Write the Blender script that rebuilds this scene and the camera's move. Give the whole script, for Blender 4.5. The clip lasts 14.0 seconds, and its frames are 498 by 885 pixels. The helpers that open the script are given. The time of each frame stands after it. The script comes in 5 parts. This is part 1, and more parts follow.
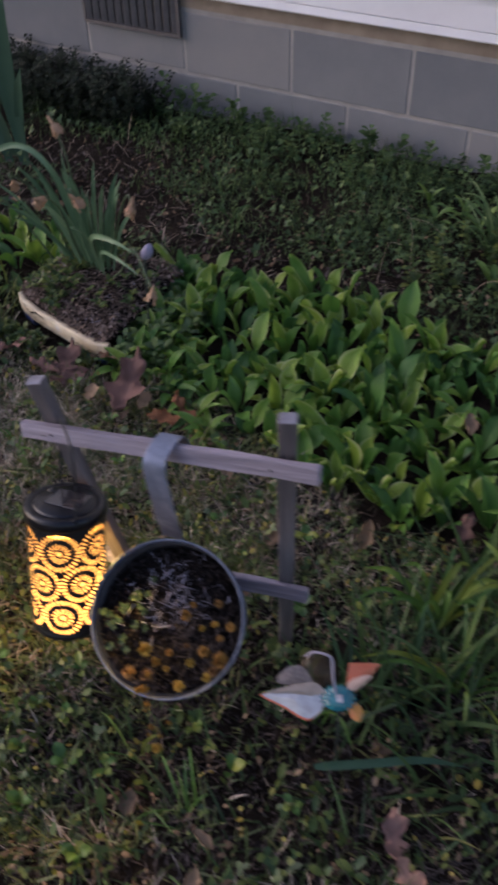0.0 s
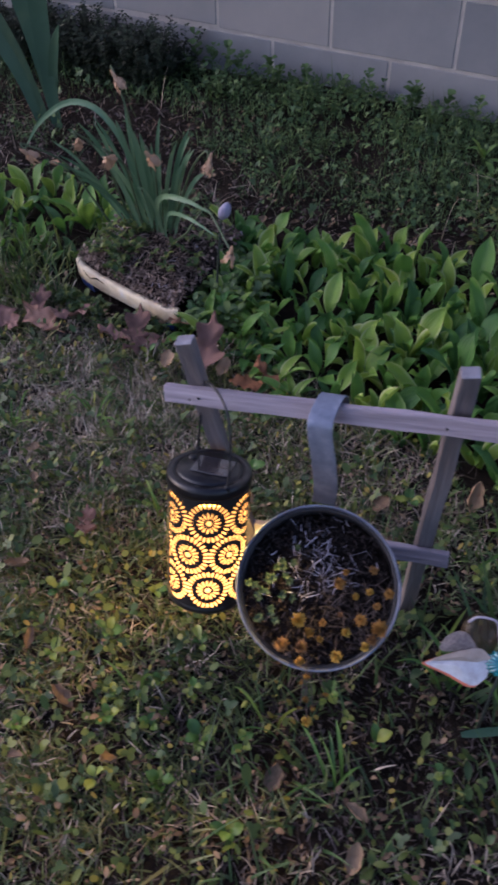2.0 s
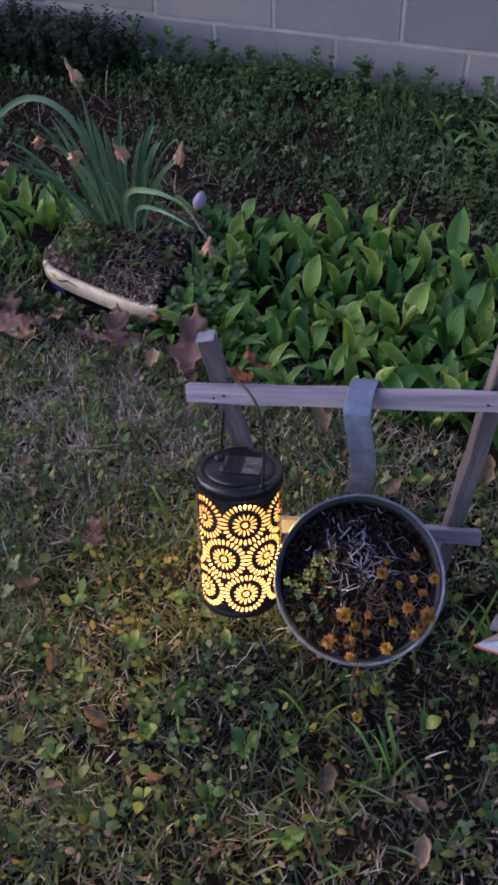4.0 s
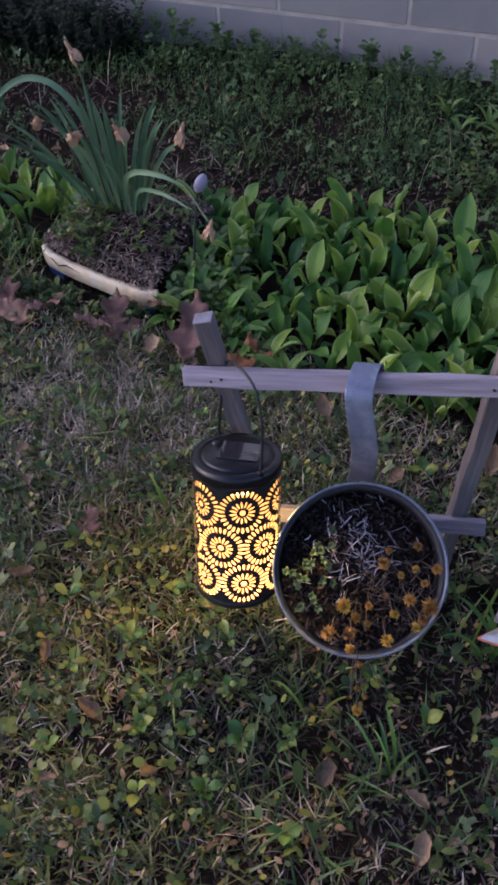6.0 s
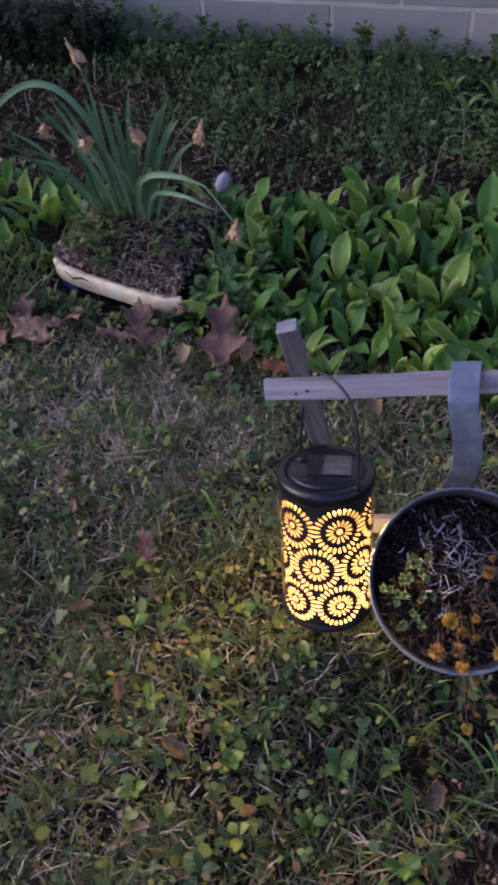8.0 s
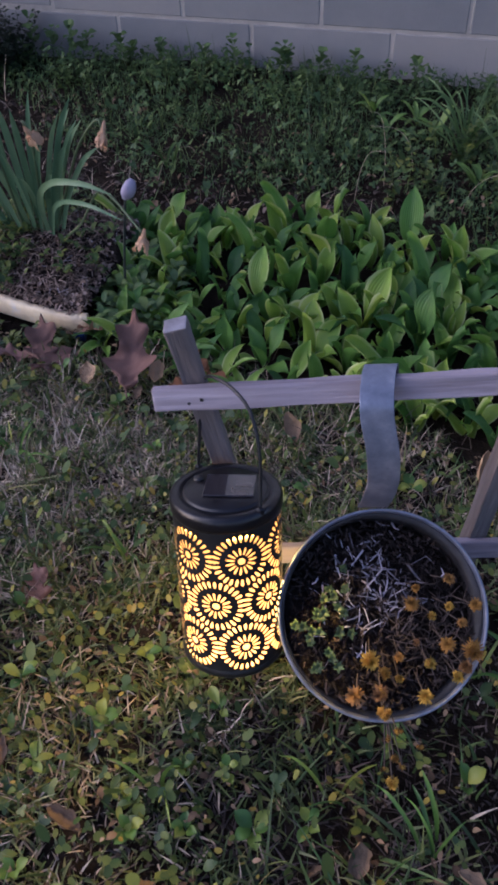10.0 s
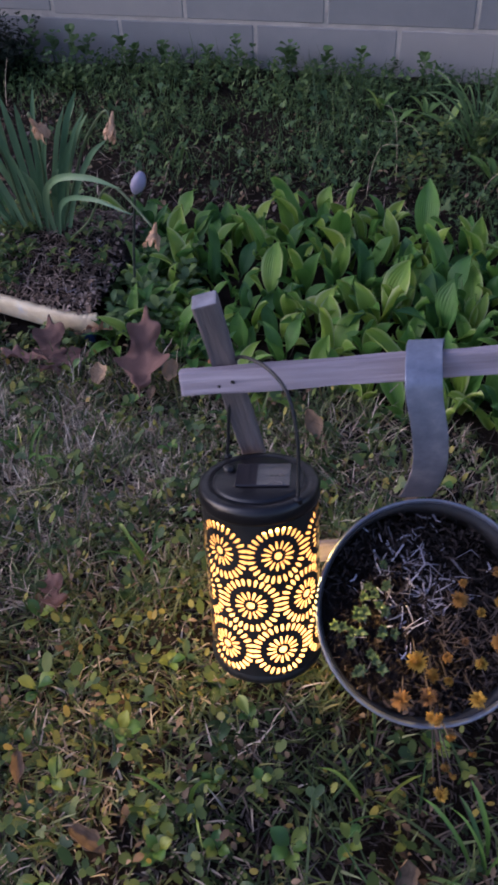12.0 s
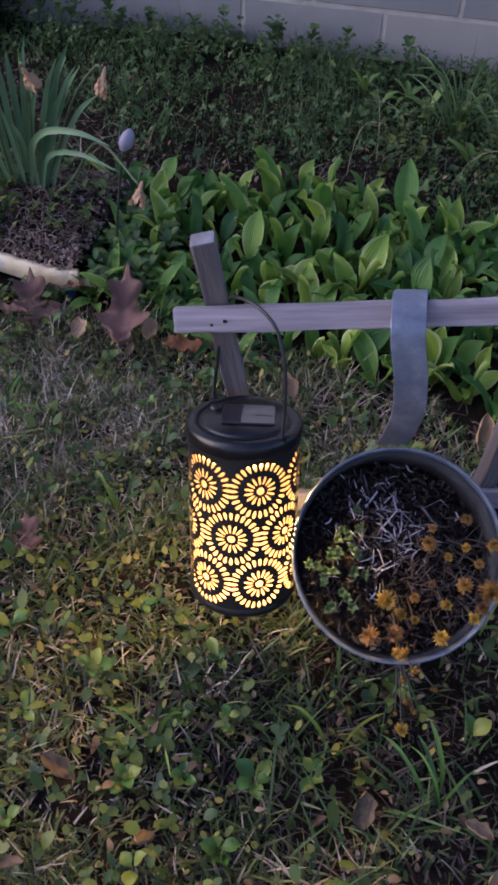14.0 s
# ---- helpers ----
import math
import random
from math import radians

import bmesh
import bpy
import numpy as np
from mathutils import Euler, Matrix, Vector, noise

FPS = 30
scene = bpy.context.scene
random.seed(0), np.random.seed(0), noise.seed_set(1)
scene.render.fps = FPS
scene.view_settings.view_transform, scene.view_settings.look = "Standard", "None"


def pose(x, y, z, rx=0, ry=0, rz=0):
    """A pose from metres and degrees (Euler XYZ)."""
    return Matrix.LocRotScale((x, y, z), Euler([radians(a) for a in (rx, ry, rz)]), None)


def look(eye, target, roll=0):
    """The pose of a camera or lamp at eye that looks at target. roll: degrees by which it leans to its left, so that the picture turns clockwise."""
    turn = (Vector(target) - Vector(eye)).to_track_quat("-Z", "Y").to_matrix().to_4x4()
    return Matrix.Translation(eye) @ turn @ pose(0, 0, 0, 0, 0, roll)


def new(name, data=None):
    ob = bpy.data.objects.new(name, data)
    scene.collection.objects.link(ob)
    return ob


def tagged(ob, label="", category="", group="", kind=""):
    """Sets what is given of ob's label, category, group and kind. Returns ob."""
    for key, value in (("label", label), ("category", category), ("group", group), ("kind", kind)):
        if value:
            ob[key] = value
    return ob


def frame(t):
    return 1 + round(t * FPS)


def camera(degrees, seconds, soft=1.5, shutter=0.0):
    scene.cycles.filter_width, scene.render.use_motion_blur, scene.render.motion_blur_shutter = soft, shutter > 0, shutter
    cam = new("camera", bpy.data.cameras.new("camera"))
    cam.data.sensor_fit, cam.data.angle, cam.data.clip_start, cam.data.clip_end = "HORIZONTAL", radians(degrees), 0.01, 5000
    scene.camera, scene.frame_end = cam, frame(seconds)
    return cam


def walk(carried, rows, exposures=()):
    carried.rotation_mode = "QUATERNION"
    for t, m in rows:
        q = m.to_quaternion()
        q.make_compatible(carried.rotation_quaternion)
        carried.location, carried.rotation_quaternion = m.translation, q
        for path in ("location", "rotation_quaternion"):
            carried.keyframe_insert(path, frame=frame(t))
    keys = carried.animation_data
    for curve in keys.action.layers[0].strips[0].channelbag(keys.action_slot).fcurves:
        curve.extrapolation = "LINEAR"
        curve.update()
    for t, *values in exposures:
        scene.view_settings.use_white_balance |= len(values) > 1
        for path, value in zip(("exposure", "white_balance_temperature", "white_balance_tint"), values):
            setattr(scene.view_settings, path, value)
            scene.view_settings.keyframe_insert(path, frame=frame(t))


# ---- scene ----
# Dusk in a front garden: a lit solar lantern and a steel bucket on a little wooden rail.
cam = camera(33.1, 14.0, soft=3.2, shutter=0.8)
PATH = [
    (0, (1.659, -2.468, 1.306), (0.934, -1.232, -0.089), -1.7),
    (0.1, (1.624, -2.468, 1.306), (0.912, -1.233, -0.096), -1.1),
    (0.5, (1.532, -2.499, 1.292), (0.865, -1.255, -0.125), -0.8),
    (1, (1.49, -2.53, 1.274), (0.848, -1.287, -0.155), -0.8),
    (1.5, (1.468, -2.544, 1.27), (0.817, -1.316, -0.168), -1.3),
    (2, (1.444, -2.553, 1.263), (0.791, -1.33, -0.178), -1.5),
    (2.5, (1.382, -2.564, 1.255), (0.793, -1.324, -0.2), -1.8),
    (5, (1.332, -2.559, 1.226), (0.806, -1.302, -0.239), -3.0),
    (5.5, (1.331, -2.551, 1.216), (0.794, -1.307, -0.255), -2.8),
    (6, (1.337, -2.547, 1.214), (0.802, -1.307, -0.26), -2.9),
    (6.5, (1.334, -2.532, 1.22), (0.787, -1.301, -0.258), -4.5),
    (7, (1.327, -2.525, 1.225), (0.752, -1.304, -0.251), -6.5),
    (7.5, (1.267, -2.516, 1.21), (0.703, -1.297, -0.272), -7.7),
    (8, (1.2, -2.526, 1.185), (0.711, -1.279, -0.3), -6.0),
    (8.5, (1.206, -2.496, 1.145), (0.758, -1.232, -0.339), -4.7),
    (9, (1.22, -2.467, 1.088), (0.868, -1.155, -0.379), -1.9),
    (9.2, (1.223, -2.458, 1.085), (0.866, -1.138, -0.375), -2.0),
    (11.5, (1.205, -2.45, 1.049), (0.843, -1.071, -0.354), -2.5),
    (12, (1.186, -2.442, 1.025), (0.816, -1.068, -0.38), -3.1),
    (12.5, (1.174, -2.464, 1.02), (0.875, -1.086, -0.399), 1.4),
    (13, (1.17, -2.487, 1.008), (0.897, -1.101, -0.409), 2.7),
    (13.5, (1.167, -2.499, 1.013), (0.896, -1.119, -0.409), 2.6),
    (14, (1.174, -2.498, 1.015), (0.902, -1.125, -0.413), 2.3),
]
walk(cam, [(t, look(eye, target, roll)) for t, eye, target, roll in PATH], [(0, 0.55, 6200, 27), (0.5, 0.60, 6080, 28), (1.0, 0.75, 5950, 29.5), (2.5, 0.76, 5600, 30.5), (14, 0.745, 5540, 30)])

# ---- world and light ----
world = bpy.data.worlds.new("dusk_sky")
scene.world = world
world.use_nodes = True
wn = world.node_tree.nodes
sky = wn.new("ShaderNodeTexSky")
sky.sky_type = "NISHITA"
sky.sun_disc = False
sky.sun_elevation = radians(24)
sky.sun_rotation = radians(250)
sky.air_density = 1.0
sky.dust_density = 2.0
wn["Background"].inputs["Strength"].default_value = SKY = 0.12
world.node_tree.links.new(sky.outputs[0], wn["Background"].inputs["Color"])
sun = new("sun", bpy.data.lights.new("sun", "SUN"))
sun.data.energy = 0.45
sun.data.angle = radians(60)
sun.data.color = (0.95, 0.95, 1.0)
sun.matrix_world = look((0, 0, 0), (0.8, 0.3, -0.75))

bulb = new("lantern_bulb", bpy.data.lights.new("lantern_bulb", "SPOT"))
bulb.data.energy = 11.8
bulb.data.color = (1.0, 0.66, 0.15)
bulb.data.shadow_soft_size = 0.02
bulb.data.spot_size = radians(126)
bulb.data.spot_blend = 0.6
bulb.matrix_world = look((1.0605, -1.950, 0.430), (1.0693, -1.9819, 0.330))

rng = np.random.default_rng(7)
GROUND = 0.07


# ---- materials ----
def mat(name, stops, scale=8.0, rough=0.7, metal=0.0, bump=0.0, bump_scale=60.0, stretch=(1, 1, 1), island=0.0, rand=0.0, coat=0.0, detail=6.0, spec=0.5, coord="Object", trans=0.0):
    """Principled surface. stops: colours from dark to light along a two-scale noise; island/rand: shift per loose piece or per object."""
    m = bpy.data.materials.new(name)
    m.use_nodes = True
    nt = m.node_tree
    n, ln = nt.nodes, nt.links
    b = n["Principled BSDF"]
    tc = n.new("ShaderNodeTexCoord")
    mp = n.new("ShaderNodeMapping")
    mp.inputs["Scale"].default_value = stretch
    ln.new(tc.outputs[coord], mp.inputs["Vector"])
    a = n.new("ShaderNodeTexNoise")
    a.inputs["Scale"].default_value = scale
    a.inputs["Detail"].default_value = detail
    a.inputs["Roughness"].default_value = 0.65
    ln.new(mp.outputs[0], a.inputs["Vector"])
    value = a.outputs["Fac"]
    if island or rand:
        src = n.new("ShaderNodeNewGeometry") if island else n.new("ShaderNodeObjectInfo")
        out = src.outputs["Random Per Island"] if island else src.outputs["Random"]
        mx = n.new("ShaderNodeMix")
        mx.inputs[0].default_value = island or rand
        ln.new(value, mx.inputs[2])
        ln.new(out, mx.inputs[3])
        value = mx.outputs[0]
    ramp = n.new("ShaderNodeValToRGB")
    els = ramp.color_ramp.elements
    while len(els) < len(stops):
        els.new(0.5)
    for e, (p, c) in zip(els, stops):
        e.position, e.color = p, (*c, 1)
    ln.new(value, ramp.inputs["Fac"])
    ln.new(ramp.outputs["Color"], b.inputs["Base Color"])
    b.inputs["Roughness"].default_value = rough
    b.inputs["Metallic"].default_value = metal
    b.inputs["Coat Weight"].default_value = coat
    b.inputs["Specular IOR Level"].default_value = spec
    if trans:
        t = n.new("ShaderNodeBsdfTranslucent")
        ln.new(ramp.outputs["Color"], t.inputs["Color"])
        mix = n.new("ShaderNodeMixShader")
        mix.inputs[0].default_value = trans
        ln.new(b.outputs[0], mix.inputs[1])
        ln.new(t.outputs[0], mix.inputs[2])
        ln.new(mix.outputs[0], n["Material Output"].inputs["Surface"])
    if bump:
        f = n.new("ShaderNodeTexNoise")
        f.inputs["Scale"].default_value = bump_scale
        f.inputs["Detail"].default_value = 8
        ln.new(mp.outputs[0], f.inputs["Vector"])
        bp = n.new("ShaderNodeBump")
        bp.inputs["Strength"].default_value = bump
        bp.inputs["Distance"].default_value = 0.01
        ln.new(f.outputs["Fac"], bp.inputs["Height"])
        ln.new(bp.outputs[0], b.inputs["Normal"])
    return m


M_SOIL = mat("soil", [(0.3, (0.006, 0.0045, 0.0036)), (0.55, (0.018, 0.013, 0.010)), (0.75, (0.050, 0.036, 0.027))], 14, 0.95, bump=0.8, bump_scale=70, spec=0.08)
M_POTSOIL = mat("potting_soil", [(0.3, (0.010, 0.008, 0.008)), (0.55, (0.026, 0.020, 0.017)), (0.75, (0.06, 0.048, 0.042))], 60, 0.95, bump=1.0, bump_scale=220, spec=0.08)
M_BLOCK = mat("concrete_block", [(0.25, (0.165, 0.178, 0.192)), (0.5, (0.225, 0.230, 0.238)), (0.75, (0.285, 0.276, 0.270))], 4, 0.92, bump=0.22, bump_scale=280, rand=0.4)
M_MORTAR = mat("mortar", [(0.3, (0.28, 0.27, 0.255)), (0.7, (0.42, 0.395, 0.365))], 12, 0.95, bump=0.4, bump_scale=120)
M_SILL = mat("sill_board", [(0.3, (0.22, 0.17, 0.13)), (0.7, (0.36, 0.29, 0.22))], 9, 0.85, bump=0.2)
M_SIDING = mat("white_siding", [(0.3, (0.70, 0.70, 0.72)), (0.7, (0.80, 0.80, 0.81))], 3, 0.55, bump=0.05, bump_scale=90)
M_VENT = mat("vent_metal", [(0.3, (0.11, 0.10, 0.10)), (0.7, (0.18, 0.165, 0.16))], 14, 0.6, metal=0.3)
M_DARK = mat("dark_inside", [(0.3, (0.010, 0.010, 0.010)), (0.7, (0.018, 0.017, 0.016))], 8, 0.9)
M_WOOD = mat("weathered_wood", [(0.28, (0.13, 0.11, 0.125)), (0.5, (0.27, 0.235, 0.27)), (0.72, (0.41, 0.365, 0.415))], 30, 0.85, bump=0.5, bump_scale=50, stretch=(1.6, 1.6, 0.10), rand=0.12)
M_POST = mat("weathered_post", [(0.28, (0.07, 0.058, 0.056)), (0.5, (0.16, 0.135, 0.13)), (0.72, (0.27, 0.24, 0.235))], 26, 0.88, bump=0.7, bump_scale=45, stretch=(1.6, 1.6, 0.12), rand=0.12)
M_CUT = mat("sawn_end", [(0.3, (0.17, 0.16, 0.18)), (0.7, (0.31, 0.30, 0.34))], 40, 0.85, bump=0.3)
M_STEEL = mat("galvanised_steel", [(0.3, (0.13, 0.155, 0.21)), (0.55, (0.22, 0.25, 0.33)), (0.75, (0.38, 0.41, 0.49))], 30, 0.48, metal=0.5, bump=0.12, bump_scale=45)
# near-black copy of the steel: the bucket's inside shade as colour
M_STEEL_SHADE = mat("steel_inner_shaded", [(0.3, (0.016, 0.016, 0.018)), (0.7, (0.055, 0.056, 0.064))], 22, 0.55, metal=0.2, bump=0.2)
M_BLACK = mat("black_enamel", [(0.3, (0.008, 0.008, 0.009)), (0.7, (0.02, 0.02, 0.022))], 30, 0.38, bump=0.05, bump_scale=200)
M_PLASTIC = mat("black_plastic", [(0.3, (0.005, 0.0045, 0.006)), (0.7, (0.012, 0.011, 0.014))], 40, 0.30, bump=0.05, bump_scale=200)
M_CELL = mat("solar_cell", [(0.3, (0.015, 0.014, 0.018)), (0.7, (0.035, 0.03, 0.035))], 30, 0.12, coat=0.6)
M_CELL_PALE = mat("solar_cell_brown", [(0.3, (0.045, 0.036, 0.036)), (0.7, (0.075, 0.062, 0.060))], 30, 0.15, coat=0.6)
M_GRASS = mat("grass", [(0.05, (0.014, 0.030, 0.012)), (0.35, (0.046, 0.080, 0.022)), (0.6, (0.115, 0.145, 0.042)), (0.85, (0.27, 0.235, 0.09))], 11, 0.55, island=0.5, trans=0.25, detail=3.0)
M_STRAW = mat("dry_grass", [(0.1, (0.12, 0.085, 0.06)), (0.5, (0.35, 0.27, 0.20)), (0.9, (0.60, 0.50, 0.40))], 3, 0.75, island=0.8)
M_BLEACHED = mat("bleached_grass", [(0.1, (0.18, 0.13, 0.09)), (0.5, (0.47, 0.375, 0.275)), (0.9, (0.70, 0.61, 0.48))], 4, 0.75, island=0.8)
M_PALEGRASS = mat("pale_grass", [(0.1, (0.075, 0.11, 0.045)), (0.5, (0.17, 0.215, 0.09)), (0.9, (0.33, 0.35, 0.18))], 8, 0.6, island=0.6, trans=0.2)
M_CRUMBS = mat("crumbled_litter", [(0.1, (0.04, 0.028, 0.022)), (0.5, (0.16, 0.115, 0.092)), (0.9, (0.38, 0.295, 0.25))], 5, 0.85, island=0.8, spec=0.2)
M_CLOVER = mat("clover", [(0.1, (0.017, 0.042, 0.015)), (0.5, (0.052, 0.100, 0.024)), (0.85, (0.20, 0.23, 0.040))], 12, 0.5, island=0.55, trans=0.25)
M_WEED = mat("chickweed", [(0.1, (0.026, 0.058, 0.022)), (0.5, (0.058, 0.118, 0.035)), (0.9, (0.130, 0.190, 0.050))], 2.2, 0.6, island=0.6, trans=0.2)
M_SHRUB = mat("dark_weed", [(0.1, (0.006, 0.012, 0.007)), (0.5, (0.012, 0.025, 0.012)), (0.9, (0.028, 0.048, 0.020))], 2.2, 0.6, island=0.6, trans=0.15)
M_TWIG = mat("twig", [(0.3, (0.06, 0.045, 0.035)), (0.7, (0.16, 0.125, 0.10))], 20, 0.85, island=0.5, spec=0.2)
M_OAK = mat("fallen_leaf", [(0.15, (0.095, 0.055, 0.046)), (0.5, (0.27, 0.150, 0.122)), (0.9, (0.45, 0.25, 0.165))], 30, 0.75, rand=0.6, bump=0.3, bump_scale=60, spec=0.2)
M_RUST = mat("rust_leaf", [(0.15, (0.13, 0.055, 0.030)), (0.5, (0.34, 0.145, 0.065)), (0.9, (0.55, 0.27, 0.12))], 30, 0.75, rand=0.4, bump=0.3, bump_scale=60, spec=0.2)
M_TANLEAF = mat("tan_leaf", [(0.15, (0.11, 0.075, 0.050)), (0.5, (0.27, 0.18, 0.115)), (0.9, (0.44, 0.30, 0.18))], 45, 0.8, rand=0.5, bump=0.5, bump_scale=80, spec=0.2)
M_OAK_BITS = mat("leaf_litter", [(0.1, (0.055, 0.033, 0.02)), (0.5, (0.15, 0.098, 0.060)), (0.9, (0.31, 0.215, 0.135))], 10, 0.8, island=0.8, spec=0.2)
M_DAFF = mat("daffodil_leaf", [(0.2, (0.06, 0.135, 0.075)), (0.5, (0.115, 0.22, 0.125)), (0.8, (0.19, 0.31, 0.17))], 9, 0.5, rand=0.5, stretch=(4, 4, 0.6), trans=0.2)
M_IRIS = mat("iris_leaf", [(0.2, (0.035, 0.085, 0.055)), (0.6, (0.062, 0.13, 0.082)), (0.8, (0.12, 0.18, 0.10))], 7, 0.5, rand=0.3, trans=0.15)
M_WILT = mat("withered_flower", [(0.2, (0.38, 0.23, 0.14)), (0.6, (0.60, 0.40, 0.26)), (0.85, (0.70, 0.53, 0.36))], 40, 0.8, bump=0.5, bump_scale=90, trans=0.2)
M_STEM = mat("flower_stem", [(0.2, (0.05, 0.09, 0.045)), (0.8, (0.09, 0.13, 0.06))], 14, 0.55)
M_DSTEM = mat("dark_stem", [(0.2, (0.022, 0.030, 0.028)), (0.8, (0.04, 0.055, 0.045))], 14, 0.5)
M_BUD = mat("lavender_bud", [(0.2, (0.20, 0.19, 0.29)), (0.8, (0.33, 0.32, 0.43))], 25, 0.45, stretch=(3, 3, 0.5))
M_CREAM = mat("cream_rim", [(0.20, (0.20, 0.15, 0.11)), (0.36, (0.56, 0.46, 0.32)), (0.58, (0.74, 0.63, 0.43)), (0.72, (0.66, 0.64, 0.62))], 22, 0.6, bump=0.3)
M_BLUE = mat("blue_glaze", [(0.3, (0.015, 0.035, 0.13)), (0.7, (0.035, 0.07, 0.24))], 20, 0.35)
M_PETAL = mat("dried_flower", [(0.1, (0.11, 0.055, 0.022)), (0.4, (0.21, 0.10, 0.022)), (0.65, (0.36, 0.18, 0.022)), (0.9, (0.43, 0.28, 0.035))], 30, 0.75, rand=0.75)
M_FCORE = mat("flower_heart", [(0.3, (0.24, 0.12, 0.02)), (0.5, (0.36, 0.19, 0.024)), (0.7, (0.42, 0.27, 0.036))], 300, 0.85, bump=1.0, bump_scale=500, rand=0.4)
M_SEDUM = mat("sedum", [(0.2, (0.022, 0.048, 0.018)), (0.55, (0.042, 0.082, 0.026)), (0.95, (0.11, 0.15, 0.03))], 5, 0.5, island=0.7)
M_DEADSTALK = mat("dead_stalks", [(0.1, (0.10, 0.088, 0.10)), (0.5, (0.29, 0.265, 0.305)), (0.9, (0.60, 0.555, 0.63))], 4, 0.75, island=0.8)
M_BROWNSTALK = mat("brown_stalks", [(0.1, (0.022, 0.017, 0.015)), (0.5, (0.062, 0.048, 0.042)), (0.9, (0.15, 0.12, 0.11))], 4, 0.8, island=0.8, spec=0.2)
M_HUSK = mat("dead_husks", [(0.1, (0.008, 0.006, 0.006)), (0.5, (0.026, 0.020, 0.018)), (0.9, (0.085, 0.066, 0.062))], 4, 0.85, island=0.8, spec=0.15)
M_TEAL = mat("teal_glass", [(0.3, (0.008, 0.10, 0.14)), (0.7, (0.03, 0.26, 0.30))], 30, 0.12, coat=0.8)
M_PEACH = mat("peach_enamel", [(0.3, (0.72, 0.42, 0.28)), (0.7, (0.80, 0.58, 0.44))], 18, 0.3, coat=0.5)
M_ORANGE = mat("orange_enamel", [(0.3, (0.58, 0.10, 0.04)), (0.7, (0.74, 0.24, 0.11))], 18, 0.3, coat=0.5)
M_SILVER = mat("pearly_white", [(0.3, (0.46, 0.41, 0.40)), (0.5, (0.64, 0.61, 0.61)), (0.7, (0.80, 0.78, 0.77))], 34, 0.25, metal=0.3, coat=0.5, bump=0.15, bump_scale=120)
M_MESHW = mat("smoky_wing", [(0.3, (0.050, 0.034, 0.018)), (0.7, (0.13, 0.090, 0.050))], 60, 0.12, trans=0.3)


def see_through(m, share):
    """Lets part of the light straight through a thin film."""
    n, ln = m.node_tree.nodes, m.node_tree.links
    out = n["Material Output"].inputs["Surface"]
    old = out.links[0].from_socket
    clear = n.new("ShaderNodeBsdfTransparent")
    mix = n.new("ShaderNodeMixShader")
    mix.inputs[0].default_value = share
    ln.new(old, mix.inputs[1])
    ln.new(clear.outputs[0], mix.inputs[2])
    ln.new(mix.outputs[0], out)


see_through(M_MESHW, 0.45)
M_NET = mat("netted_wing", [(0.3, (0.20, 0.165, 0.16)), (0.7, (0.44, 0.37, 0.35))], 220, 0.4, bump=0.4, bump_scale=240, trans=0.25)
see_through(M_NET, 0.22)
M_AMBER = mat("amber_enamel", [(0.35, (0.56, 0.13, 0.03)), (0.65, (0.64, 0.30, 0.05))], 45, 0.3, coat=0.5)
M_TANWING = mat("tan_wing", [(0.3, (0.24, 0.19, 0.15)), (0.7, (0.42, 0.35, 0.29))], 40, 0.3, coat=0.4)
M_RODS = mat("grey_rod", [(0.3, (0.30, 0.29, 0.36)), (0.7, (0.42, 0.41, 0.48))], 20, 0.4, metal=0.4)


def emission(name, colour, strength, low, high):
    """An added glowing liner for the light within, its glow graded brighter towards its foot."""
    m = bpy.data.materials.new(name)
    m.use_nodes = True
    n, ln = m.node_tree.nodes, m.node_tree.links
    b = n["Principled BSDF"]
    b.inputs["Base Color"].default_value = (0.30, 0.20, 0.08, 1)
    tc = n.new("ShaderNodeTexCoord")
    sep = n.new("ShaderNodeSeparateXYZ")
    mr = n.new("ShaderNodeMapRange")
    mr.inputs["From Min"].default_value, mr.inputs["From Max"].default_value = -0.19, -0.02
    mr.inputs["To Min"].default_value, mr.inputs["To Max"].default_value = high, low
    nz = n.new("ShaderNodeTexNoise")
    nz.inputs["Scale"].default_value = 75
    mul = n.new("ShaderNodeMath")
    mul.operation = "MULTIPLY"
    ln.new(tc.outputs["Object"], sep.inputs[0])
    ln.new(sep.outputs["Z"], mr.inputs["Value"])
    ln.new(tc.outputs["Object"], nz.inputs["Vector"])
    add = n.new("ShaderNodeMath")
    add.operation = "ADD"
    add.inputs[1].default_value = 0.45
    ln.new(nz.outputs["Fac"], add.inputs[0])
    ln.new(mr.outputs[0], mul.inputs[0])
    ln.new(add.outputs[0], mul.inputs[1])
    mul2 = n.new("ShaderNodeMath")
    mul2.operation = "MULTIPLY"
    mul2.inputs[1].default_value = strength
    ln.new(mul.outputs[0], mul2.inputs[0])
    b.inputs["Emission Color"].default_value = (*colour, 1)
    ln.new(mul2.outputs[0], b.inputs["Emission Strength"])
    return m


M_GLOW = emission("added_glow", (1.0, 0.41, 0.070), 1.7, 0.78, 2.9)


